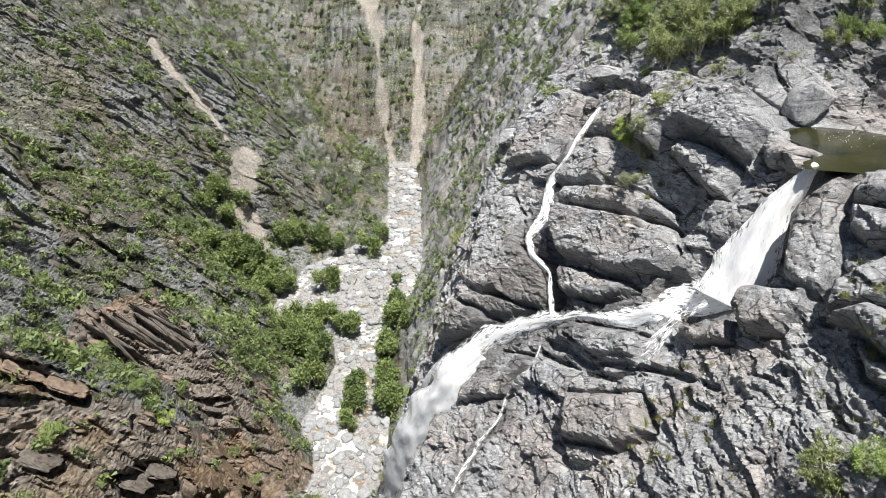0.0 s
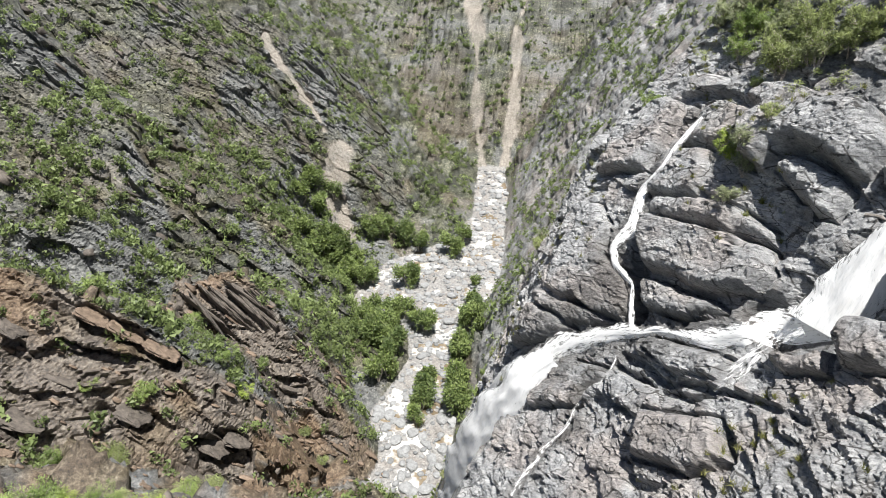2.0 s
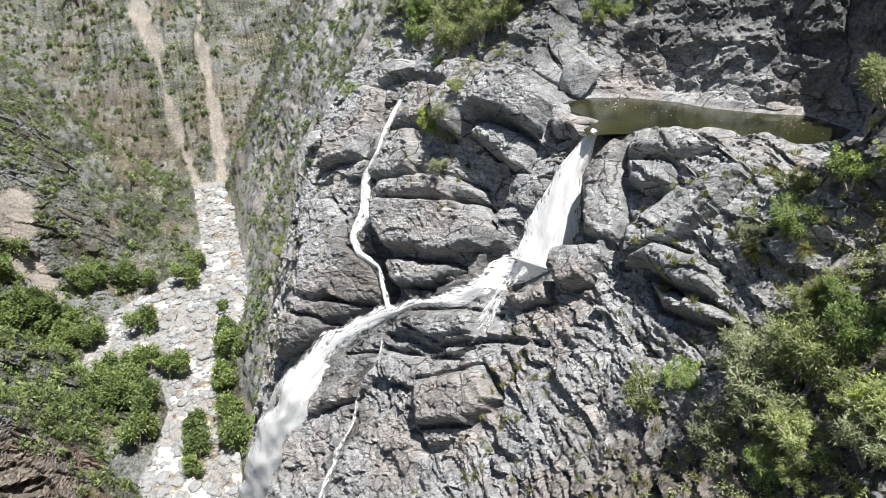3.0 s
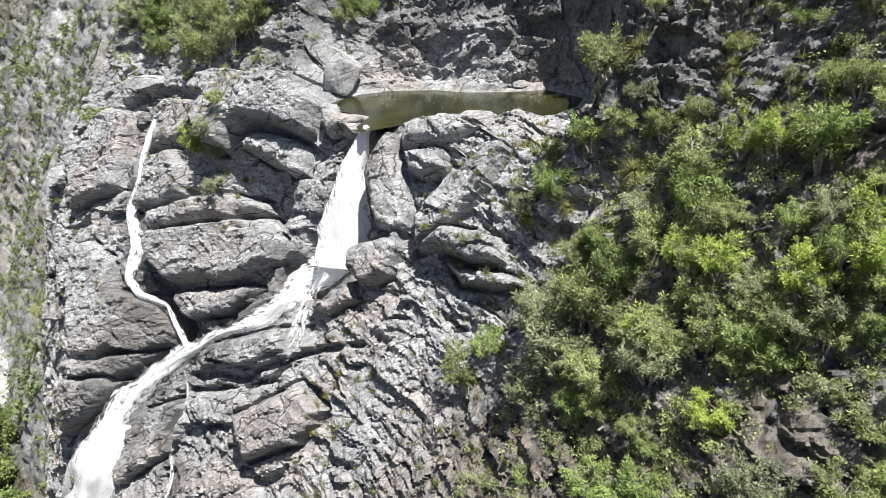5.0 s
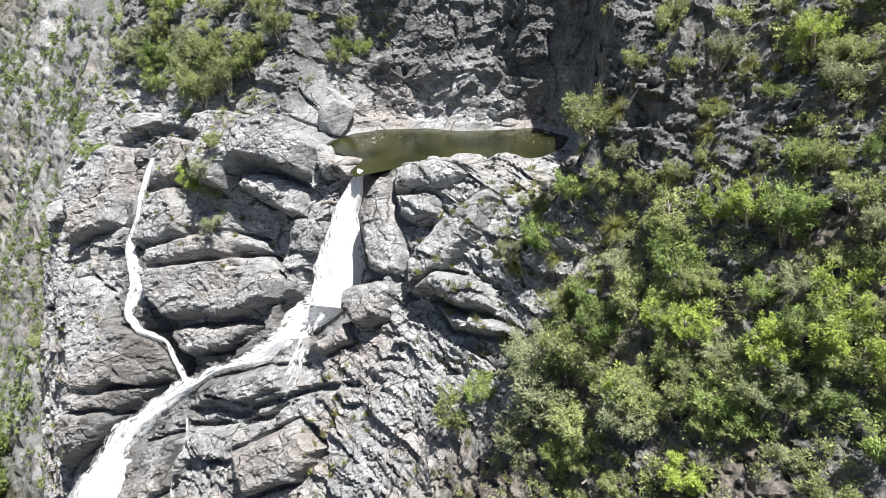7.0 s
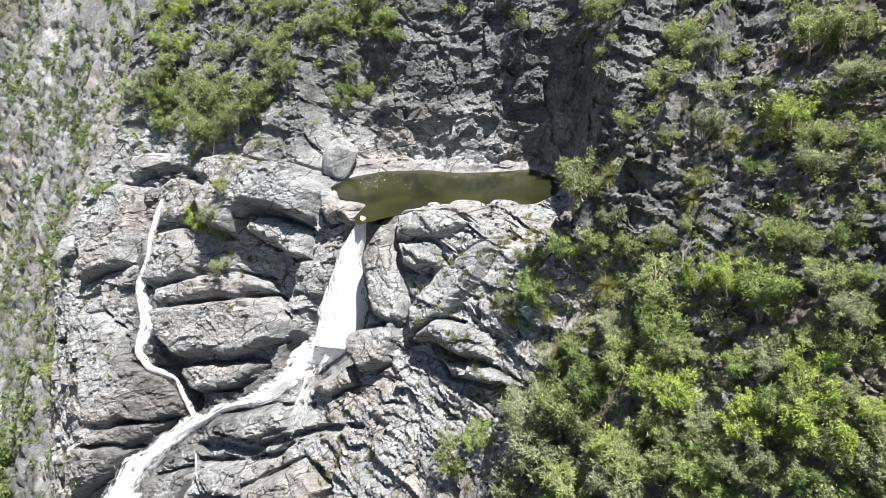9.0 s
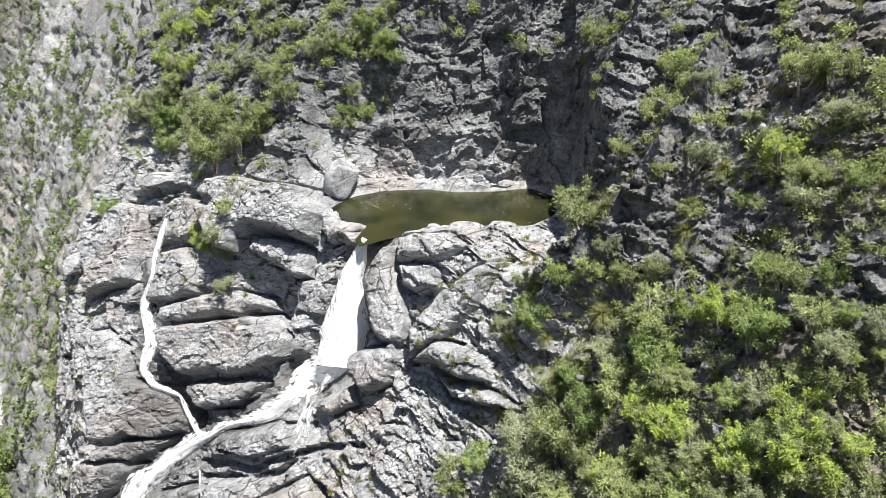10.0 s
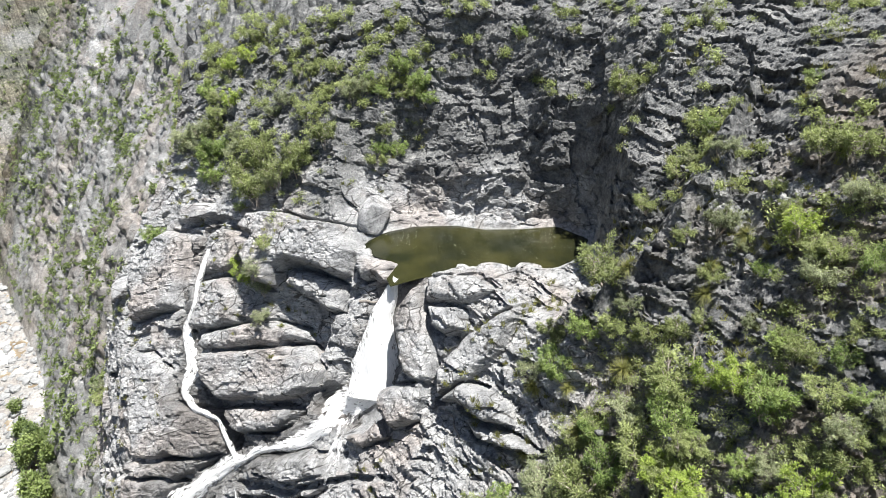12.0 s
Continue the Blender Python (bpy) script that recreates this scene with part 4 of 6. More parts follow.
def ground_at(x, y):
    """Place and outward direction of the worn land about a place in plan."""
    i = int(np.clip(np.searchsorted(gx, x), 1, nx_ - 1))
    j = int(np.clip(np.searchsorted(gy, y), 1, ny_ - 1))
    s, t = (x - gx[i - 1]) / (gx[i] - gx[i - 1]), (y - gy[j - 1]) / (gy[j] - gy[j - 1])
    def lerp(a):
        return (a[j - 1, i - 1] * (1 - s) + a[j - 1, i] * s) * (1 - t) + (a[j, i - 1] * (1 - s) + a[j, i] * s) * t
    n = Vector([float(lerp(a)) for a in (NX, NY, NZ)]).normalized()
    for g in LAID:
        p, q, r = (float(v) for v in on_face(x, y, lerp(GZ), g["face"]))
        k, m = int((p - g["across"][0]) / g["step"]), int((q - g["up"][0]) / g["step"])
        if 0 <= k < g["r"].shape[1] and 0 <= m < g["r"].shape[0] and g["rock"][m, k] and abs(float(g["r"][m, k]) - r) < g["slack"] * 1.2:
            return Vector([float(a[m, k]) for a in g["P"]]), n
    return Vector([float(lerp(a)) for a in WIDE["P"]]), n


# ---------- water ----------
def flat_sheet(name, outline, z, mat):
    bm = bmesh.new()
    bm.faces.new([bm.verts.new((x, y, z)) for x, y in outline])
    bmesh.ops.triangulate(bm, faces=bm.faces)
    me = bpy.data.meshes.new(name)
    bm.to_mesh(me)
    bm.free()
    me.materials.append(mat)
    return new(name, me)


def grow(poly, by):
    cx, cy = sum(p[0] for p in poly) / len(poly), sum(p[1] for p in poly) / len(poly)
    return [(x + by * (x - cx) / math.hypot(x - cx, y - cy), y + by * (y - cy) / math.hypot(x - cx, y - cy)) for x, y in poly]


tagged(flat_sheet("water", grow(POOL, 0.5), POOL_Z, M_POOL), "still olive green pool behind the lip of the falls", "water", kind="structure")
river = [(l - 3, y) for l, y in zip(BANK_LEFT[1:13], BANK_Y[1:13])] + [(r + 3, y) for r, y in reversed(list(zip(BANK_RIGHT[1:13], BANK_Y[1:13])))]
tagged(flat_sheet("river_water", river, 0.12, M_RIVER), "shallow muddy brown river among pale boulders", "water", kind="structure")


def jet_mesh(name, path, mat, across=14, seed=0, belly=0.35, front=(-0.52, -0.70, 0.49)):
    """Water leaping clear of the rock: a bulging ragged sheet along places with widths."""
    n = 22 * (len(path) - 1)
    s = np.linspace(0, len(path) - 1, n + 1)
    rows = np.array([np.interp(s, range(len(path)), [p[c] for p in path]) for c in range(4)]).T
    for _ in range(30):
        rows[1:-1] = 0.25 * rows[:-2] + 0.5 * rows[1:-1] + 0.25 * rows[2:]
    front = Vector(front).normalized()
    verts, flow, run = [], [], 0.0
    for k in range(n + 1):
        mid, wd = Vector(rows[k, :3]), rows[k, 3]
        t = Vector(rows[min(n, k + 1), :3] - rows[max(0, k - 1), :3]).normalized()
        side = t.cross(front).normalized()
        run += float(np.linalg.norm(rows[k, :3] - rows[max(0, k - 1), :3]))
        for m in range(across + 1):
            q = 2 * m / across - 1
            edge = 1 + 0.35 * noise.noise(Vector((run * 0.4, seed + (5 if q > 0 else 0), 0.2))) + 0.12 * noise.noise(Vector((run * 0.9, seed + (9 if q > 0 else 3), 0.7)))
            lump = 0.8 + 0.5 * noise.noise(Vector((q * 3.0, run * 0.35, seed))) + 0.2 * noise.noise(Vector((q * 7.0, run * 0.7, seed)))
            verts.append(mid + side * (q * wd * 0.5 * edge) + front * (belly * lump * (1 - q * q) - 0.5 * q * q * belly))
            flow.append((m / across * wd, run, m / across, 1.0))
    i = np.arange((n + 1) * (across + 1)).reshape(n + 1, across + 1)
    faces = np.stack([i[:-1, :-1], i[:-1, 1:], i[1:, 1:], i[1:, :-1]], -1).reshape(-1, 4)
    me = mesh_of(name, [tuple(v) for v in verts], faces)
    smooth(me)
    paint(me, "flow", np.array(flow))
    me.materials.append(mat)
    return me


def thing(name, label, category, group="", at=(0, 0, 0)):
    ob = new(name)
    ob.location = at
    return tagged(ob, label, category, group)


def part(name, me, parent, label=""):
    ob = new(name, me)
    ob.parent = parent
    ob.matrix_parent_inverse = Matrix.Translation(-parent.location)
    return tagged(ob, label)


fall = thing("waterfall", "white curtain of water dropping from the pool onto rock", "waterfall", at=ground_at(16, 31.3)[0])
part("curtain", jet_mesh("curtain", LEAP, M_WHITE, 18, 1, 0.5), fall)
part("cascade", jet_mesh("cascade", OVER_LEDGES, M_FOAM, 14, 2, 0.3), fall, "foaming cascade running over ledges")
part("side_run", jet_mesh("side_run", SECOND_RUN, M_THREAD, 12, 12, 0.08), fall)
part("veil", jet_mesh("veil", ON_SLAB, M_THREAD, 10, 4, 0.05), fall, "thin veil of water on a wet slab")
side_fall = thing("waterfall", "narrow white stream twisting down a cleft in the rock", "waterfall", at=ground_at(7.8, 37.6)[0])
part("stream", jet_mesh("stream", TWIST, M_FOAM, 10, 5, 0.2), side_fall)
low_fall = thing("waterfall", "broad white fall plunging over the cliff edge into the gorge", "waterfall", at=ground_at(-2.6, 39.6)[0])
part("plunge", jet_mesh("plunge", PLUNGE, M_WHITE, 18, 9, 0.7), low_fall, "white water leaping clear of the cliff")
part("strand", jet_mesh("strand", LEFT_RUN, M_FOAM, 8, 7, 0.2), low_fall)
part("trickle", jet_mesh("trickle", BRANCHING, M_THREAD, 6, 8, 0.06), low_fall, "thin branching trickle on dark rock")


# ---------- plants ----------
def tube(verts, faces, a, b, ra, rb, sides=5):
    """A tapered limb from a to b."""
    a, b = Vector(a), Vector(b)
    t = (b - a).normalized()
    s = t.orthogonal().normalized()
    r = t.cross(s)
    base = len(verts)
    for p, rad in ((a, ra), (b, rb)):
        for k in range(sides):
            ang = 2 * math.pi * k / sides
            verts.append(tuple(p + (s * math.cos(ang) + r * math.sin(ang)) * rad))
    for k in range(sides):
        faces.append((base + k, base + (k + 1) % sides, base + sides + (k + 1) % sides, base + sides + k))


def limbs(rng, height, radius, stems, lean, twigs):
    """Branching stems; returns the limb mesh parts and the twig ends."""
    verts, faces, ends = [], [], []
    for s in range(stems):
        ang = 2 * math.pi * (s + rng.uniform(0, 0.8)) / stems
        out = radius * rng.uniform(0.25, 0.6) if stems > 1 else radius * 0.15
        p = Vector((0.05 * math.cos(ang), 0.05 * math.sin(ang), -0.25))
        q = Vector((out * math.cos(ang) + lean * height, out * math.sin(ang), height * rng.uniform(0.4, 0.62)))
        mid = p.lerp(q, 0.5) + Vector(rng.normal(0, 0.08, 3)) * height
        r0 = 0.028 * height
        tube(verts, faces, p, mid, r0, r0 * 0.75)
        tube(verts, faces, mid, q, r0 * 0.75, r0 * 0.5)
        for b in range(twigs):
            st = mid.lerp(q, rng.uniform(0.0, 1.0))
            a2 = ang + rng.normal(0, 1.1)
            e = st + Vector((math.cos(a2) * radius * rng.uniform(0.25, 0.7), math.sin(a2) * radius * rng.uniform(0.25, 0.7), height * rng.uniform(0.02, 0.42)))
            k = st.lerp(e, 0.55) + Vector(rng.normal(0, 0.05, 3)) * height
            tube(verts, faces, st, k, r0 * 0.4, r0 * 0.25, 3)
            tube(verts, faces, k, e, r0 * 0.25, r0 * 0.08, 3)
            ends += [k, e]
    return verts, faces, ends


def leaf_mesh(name, rng, ends, count, length, width, spread, mat):
    """Many single leaves in tufts round the twig ends, pointing up and outwards."""
    e = np.array([tuple(p) for p in ends])
    heart = e.mean(0)
    pick = rng.integers(0, len(e), count)
    d = rng.normal(0, 1, (count, 3))
    d /= np.linalg.norm(d, axis=1)[:, None]
    c = e[pick] + d * spread * rng.uniform(0.1, 1.0, (count, 1)) ** 0.8
    away = c - heart
    away /= np.linalg.norm(away, axis=1)[:, None] + 0.2
    up = 0.6 * d + 0.5 * away * (1, 1, 0.4) + rng.normal(0, 0.4, (count, 3)) + (0, 0, 0.05)
    up /= np.linalg.norm(up, axis=1)[:, None]
    side = np.cross(up, rng.normal(0, 0.55, (count, 3)) + (0, 0, 1))
    side /= np.linalg.norm(side, axis=1)[:, None]
    ln = length * rng.uniform(0.6, 1.3, (count, 1))
    wd = width * rng.uniform(0.7, 1.3, (count, 1))
    blade = np.stack([c - side * wd, c + side * wd, c + up * ln], 1).reshape(-1, 3)
    me = mesh_of(name, blade, np.arange(len(blade)).reshape(-1, 3))
    # tint varies by leaf and tuft; each tuft's upper side is coloured lighter, as if lit
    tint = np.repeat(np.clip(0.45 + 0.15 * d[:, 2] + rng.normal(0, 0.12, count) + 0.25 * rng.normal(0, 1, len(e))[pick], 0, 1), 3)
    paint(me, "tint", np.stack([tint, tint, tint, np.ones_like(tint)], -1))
    me.materials.append(mat)
    return me


def make_plant(name, label, category, group, rng, height, radius, stems, twigs, leaves, length, width, spread, mat, lean=0.0):
    v, f, ends = limbs(rng, height, radius, stems, lean, twigs)
    ob = thing(name, label, category, group)
    me = mesh_of("stem", v, f)
    me.materials.append(M_BARK)
    part("stem", me, ob)
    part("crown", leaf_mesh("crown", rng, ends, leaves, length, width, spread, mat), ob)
    return ob


rng = np.random.default_rng(7)
SHRUBS = []
for k in range(16):
    kind = k % 4
    word = ("mid green", "olive green", "bright lime green", "grey green")[kind]
    SHRUBS.append(make_plant("shrub", word + " bushy shrub rooted among rocks on a steep slope", "shrub", "shrubs on the spur", rng, float(rng.uniform(1.5, 2.0)), 0.95, int(rng.integers(4, 7)), 9, 3600, 0.115, 0.0205, 0.17, LEAVES[kind], float(rng.normal(0, 0.1))))
used = set()


def plant_shrub(x, y, wide, kind, label="", group=""):
    """A shrub of a given crown width and leaf, rooted in the ground."""
    k = kind + 4 * int(rng.integers(0, 4))
    ob = copy_thing(SHRUBS[k], Matrix.Identity(4)) if k in used else SHRUBS[k]
    used.add(k)
    s = wide / 1.9
    g = ground_at(x, y)[0]
    ob.matrix_basis = pose(g.x, g.y, g.z - 0.06, 0, 0, float(rng.uniform(0, 360))) @ Matrix.Diagonal((s, s, s * float(rng.uniform(0.85, 1.15)), 1))
    return tagged(ob, label, "shrub", group) if label else ob


# crowns that stand out: place, width and leaf
CROWNS_UPPER = [(24.4, 16.7, 2.6, 1), (23.3, 16.7, 1.8, 0), (23.8, 19.6, 1.8, 1), (22.3, 17.8, 2.0, 0), (22.0, 19.8, 1.5, 3), (24.0, 15.7, 1.6, 1), (24.6, 13.8, 1.4, 1), (24.5, 15.5, 1.3, 3), (23.0, 11.1, 2.5, 1), (23.3, 9.6, 1.5, 2), (23.1, 8.3, 1.8, 2), (22.3, 6.6, 2.1, 0), (21.7, 10.3, 2.3, 0), (20.7, 8.9, 1.4, 1), (21.5, 12.1, 1.5, 3), (20.1, 10.7, 2.2, 1), (19.7, 9.1, 1.7, 2), (20.6, 13.5, 1.7, 0), (19.5, 11.9, 2.0, 0), (20.4, 14.5, 1.3, 1), (19.4, 5.1, 1.1, 2), (20.7, 5.5, 1.2, 3), (20.1, 3.8, 1.7, 2), (20.4, 3.1, 1.1, 1)]
CROWNS_LOWER = [(21.5, 3.2, 1.6, 1), (20.6, 2.1, 0.8, 2), (18.6, 8.0, 1.7, 1), (18.9, 6.7, 1.3, 3), (18.0, 11.8, 2.9, 1), (18.1, 14.7, 2.6, 3), (17.2, 16.7, 1.7, 0), (16.7, 12.3, 3.0, 3), (17.6, 9.8, 1.6, 1), (17.3, 7.7, 1.8, 1), (17.4, 5.8, 1.6, 0), (16.5, 8.0, 1.9, 3), (15.9, 9.7, 2.1, 1), (15.5, 12.7, 2.3, 3), (18.9, 3.1, 1.6, 1), (18.2, 2.9, 1.4, 0), (19.4, 1.1, 1.6, 3), (19.2, 2.2, 1.2, 1), (17.1, 4.3, 1.6, 0), (22.3, 3.2, 1.2, 1), (21.2, 4.2, 1.2, 1), (20.6, 6.4, 1.1, 0), (19.3, 4.3, 1.4, 0), (15.9, 17.5, 2.2, 1)]
CROWNS_CLIFF = [(30.5, 18.8, 1.3, 1), (31.9, 18.2, 1.9, 1), (32.8, 17.9, 1.4, 3), (29.1, 13.6, 1.8, 3), (26.6, 14.2, 1.1, 1), (27.4, 12.5, 1.4, 1), (28.6, 9.6, 1.5, 2), (28.0, 8.6, 1.4, 1), (26.8, 7.6, 1.8, 3), (31.8, 10.7, 2.3, 1), (31.7, 9.5, 2.0, 1), (29.7, 8.0, 1.3, 3), (25.1, 5.2, 1.2, 1), (24.1, 5.2, 1.1, 0), (24.8, 7.8, 1.2, 0), (24.1, 6.7, 1.3, 1), (22.9, 5.1, 1.7, 1), (30.5, 15.1, 1.4, 3), (34.1, 19.0, 1.3, 1), (37.5, 26.7, 2.4, 1), (27.4, 10.3, 1.1, 0), (25.4, 9.4, 1.0, 3), (27.1, 6.2, 1.3, 0), (30.8, 12.1, 1.1, 1)]
CROWNS_BACK = [(17.9, 49.3, 5.2, 1), (19.9, 46.2, 4.3, 1), (15.0, 53.6, 4.1, 0), (14.7, 59.0, 4.1, 3), (17.9, 57.6, 3.3, 1), (20.4, 57.8, 3.1, 2), (18.3, 61.6, 2.4, 0), (22.4, 51.1, 2.9, 3), (25.9, 43.3, 3.1, 1), (27.8, 43.6, 2.7, 1), (27.4, 42.6, 2.8, 0), (25.1, 44.3, 2.7, 3), (22.0, 44.1, 2.2, 1), (9.1, 56.3, 2.3, 0), (17.4, 47.0, 2.7, 3), (13.3, 44.0, 2.2, 2), (14.1, 41.4, 2.6, 3), (29.8, 43.3, 2.8, 0), (22.4, 47.3, 2.3, 1), (24.6, 47.0, 2.5, 1), (17.6, 53.5, 2.7, 3), (30.4, 41.1, 1.8, 0), (23.2, 4.1, 0.8, 0)]
for x, y, wide, kind in CROWNS_UPPER + CROWNS_LOWER:
    plant_shrub(x, y, wide * 1.15, kind)
for x, y, wide, kind in CROWNS_CLIFF + [(x + float(rng.normal(0, 0.27 * w)) * (w > 2.4), y + float(rng.normal(0, 0.27 * w)) * (w > 2.4), w * (0.6 if w > 2.4 else 1.0), k) for x, y, w, k in CROWNS_BACK for _ in range(3 if w > 2.4 else 1)]:
    plant_shrub(x, y, wide * 1.1, kind, ("green", "olive green", "bright green", "grey green")[kind] + " shrub clinging to a ledge of the grey cliff", "shrubs on the cliffs")


def sites(weight, count, rng, apart=0.0):
    p = (weight / weight.sum()).ravel()
    out = []
    for i in rng.choice(weight.size, count * 6, p=p):
        q = SPOTS[i]
        if all((q[0] - o[0]) ** 2 + (q[1] - o[1]) ** 2 + (q[2] - o[2]) ** 2 > apart * apart for o in out):
            out.append(q)
        if len(out) == count:
            break
    return out


AREA = np.zeros(GX.shape)
AREA[:-1, :-1] = np.diff(gx)[None, :] * np.diff(gy)[:, None] * NL[:-1, :-1]
clump = ramp(fbm(GX / 3.0, GY / 3.0, GZ / 3.0, 2, 95), -0.45, 0.3)
on_spur = ON_ROCK & (GX > 6) & (GX < 31) & (GY > -4) & (GZ < 172) & (GY < 24) & (WET < 0.1) & ~((GX > 23.5) & (GZ > 156.5) & (GY > 8.5))
spur_w = AREA * on_spur * (0.3 + clump) * np.where(GX > 19.5, 1 - ramp(GY, 13.0, 17.5), 1 - ramp(GY, 10.5, 15.0))
for q in sites(spur_w, 64, rng, 0.8):
    plant_shrub(float(q[0]), float(q[1]), float(rng.uniform(0.7, 1.7)), int(rng.choice([0, 1, 1, 3])))
for q in sites(AREA * (ON_ROCK & (GX > 11) & (GX < 20) & (GY > -4) & (GY < 9) & (GZ > 140) & (GZ < 158)) * (0.4 + clump), 48, rng, 1.1):
    plant_shrub(float(q[0]), float(q[1]), float(rng.uniform(1.2, 2.3)), int(rng.choice([0, 1, 1, 2, 3])))
cliff_w = AREA * ON_ROCK * (0.05 + clump) * (WET < 0.05) * (POOL_D > 0.7) * (
    1.6 * ((GY > 41) & (GX > 12) & (GX < 30) & (GZ > 152.5) & (GY < 66)) + 0.6 * ((GX > 22.5) & (GX < 46) & (GY > 7) & (GY < 23) & (GZ > 153)) + 1.6 * ((GX > 20.5) & (GX < 29) & (GY > 11) & (GY < 20.5))
    + 2.0 * (np.hypot(GX - 15.0, (GY - 38.5) / 1.7) < 1.3) + 0.5 * ((GX > 30) & (GY > 20) & (GZ > 164) & (GX < 55) & (GY < 60)) + 1.2 * ((GX < 7) & (GY > 54) & (GY < 62)))
for q in sites(cliff_w, 48, rng, 0.9):
    plant_shrub(float(q[0]), float(q[1]), float(rng.uniform(0.7, 1.8)), int(rng.choice([0, 1, 1, 3])), "small shrub clinging to a ledge of the grey cliff", "shrubs on the cliffs")


NEAR_BUSHES = [(-100.4, 55.9, 6.2), (-40.9, 27.1, 3.2), (-80.3, 69.3, 6.0), (-61.1, 71.5, 4.6), (-42.2, 19.9, 2.2), (-36.8, 32.8, 2.6), (-73.8, 102.9, 3.0), (-79.3, 82.5, 3.0), (-62.9, 119.3, 2.8), (-53.9, 119.8, 3.6), (-44.3, 18.3, 2.4), (-38.6, 29.4, 2.0), (-89.6, 65.2, 3.6), (-60.2, 64.3, 3.8),
               (-104.0, 66.0, 3.2), (-90.6, 118.0, 3.0), (-72.2, 118.0, 2.8), (-55.0, 112.0, 2.6), (-66.0, 98.0, 2.8), (-96.0, 96.0, 3.2), (-57.0, 80.0, 2.6), (-47.5, 46.0, 2.6), (-43.0, 36.0, 2.2), (-52.0, 30.0, 2.4), (-70.0, 60.0, 3.0), (-110.0, 60.0, 3.6), (-84.0, 56.0, 3.2), (-120.0, 70.0, 4.0), (-41.5, 24.0, 2.6), (-39.5, 31.5, 2.4), (-43.6, 21.5, 1.8), (-37.6, 30.6, 2.0), (-46.0, 24.0, 2.6), (-42.5, 30.0, 2.2), (-35.0, 36.0, 2.2), (-48.0, 19.0, 2.0), (-57.0, 64.0, 3.2), (-66.0, 72.0, 3.4), (-88.0, 78.0, 2.6), (-98.0, 62.0, 3.2)]
BUSHES, placed = [], []
for k in range(4):
    BUSHES.append((make_plant("bush", "large bright green bush on the rocky brown spur", "shrub", "bushes on the brown spur", rng, 2.0, 1.1, 5, 11, 5500, 0.085, 0.022, 0.26, LEAVES[(0, 2, 1, 0)[k]]), 2.0))
for x, y, wide in NEAR_BUSHES:
    g = ground_at(x, y)[0]
    ob, h = BUSHES[int(rng.integers(0, 4))]
    s = wide / (h * 0.72)
    c = copy_thing(ob, Matrix.Identity(4)) if ob in placed else ob
    placed.append(ob)
    c.matrix_basis = pose(x, y, g.z - 0.1, 0, 0, float(rng.uniform(0, 360))) @ Matrix.Diagonal((s, s, s * 0.8, 1))


def scatter_far(name, where, radii, rng, per, mat, label, size=0.34, tall=1.1):
    clouds = [leaf_cloud(rng, per, size, 0.2) for _ in range(12)]
    n = len(where)
    kind = rng.integers(0, 12, n)
    turn = rng.uniform(0, 2 * np.pi, n)
    tri = np.array(clouds)[kind]
    c, s = np.cos(turn)[:, None, None], np.sin(turn)[:, None, None]
    x, y = tri[..., 0] * c - tri[..., 1] * s, tri[..., 0] * s + tri[..., 1] * c
    out = np.stack([x, y, tri[..., 2] * tall], -1) * radii[:, None, None, None] + where[:, None, None, :]
    verts = out.reshape(-1, 3)
    me = mesh_of(name, verts, np.arange(len(verts)).reshape(-1, 3))
    # random tint per shrub, plus top light painted in: higher leaves are lighter
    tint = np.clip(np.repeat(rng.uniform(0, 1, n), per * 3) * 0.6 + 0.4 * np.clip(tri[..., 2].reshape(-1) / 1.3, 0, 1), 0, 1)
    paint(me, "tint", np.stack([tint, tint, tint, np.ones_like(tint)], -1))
    me.materials.append(mat)
    return tagged(new(name, me), label, "shrubs", kind="stuff")


def leaf_cloud(rng, count, size, spread, flat=0.75):
    """Loose leaf clumps within an uneven crown of about unit radius."""
    lobes = rng.normal(0, 1, (6, 3))
    lobes = lobes / np.linalg.norm(lobes, axis=1)[:, None] * rng.uniform(0.15, 0.55, (6, 1))
    pick = rng.integers(0, 6, count)
    c = lobes[pick] + rng.normal(0, spread, (count, 3))
    c[:, 2] = np.abs(c[:, 2] * flat + 0.5)
    a = rng.normal(0, 1, (count, 3))
    a /= np.linalg.norm(a, axis=1)[:, None]
    b = np.cross(a, rng.normal(0, 1, (count, 3)))
    b /= np.linalg.norm(b, axis=1)[:, None]
    s = size * rng.uniform(0.6, 1.4, (count, 1))
    return np.stack([c - a * s, c + a * s + b * s * 0.35, c + b * s * 1.1], 1)


green = ramp(fbm(GX / 16, GY / 16, GZ / 16, 3, 91), -0.5, 0.4)
flats = np.exp(-((GX + 98) ** 2 + (GY - 235) ** 2) / 900) * 3 + np.exp(-((GX + 62) ** 2 + (GY - 195) ** 2) / 260) * 3
slide_zone = zone[..., 2] > 0.3
hill_w = AREA * np.where(ON_ROCK | (GORGE < 1.2) | slide_zone | (GY < 15) & (GX > -30), 0, (0.22 + green + flats) * (1 - 0.78 * ramp(GX, -22, -8) * (1 - ramp(GY, 330, 390))) * (1 - 0.8 * near_spur) * (1 + 0.9 * ((GX < -62) & (GX > -170) & (GY > 85) & (GY < 260))))
hill_w *= (1 - PALE_WALL) * (1 - 1.0 * ((GY < 66) & (GX > -74)))
hill_w[(GY > 620) | (GX < -330) | (GX > 130)] = 0
near_w = hill_w * (GY < 165) * (GX < -25)
far_n = 16000
pick = rng.choice(hill_w.size, far_n, p=(hill_w / hill_w.sum()).ravel())
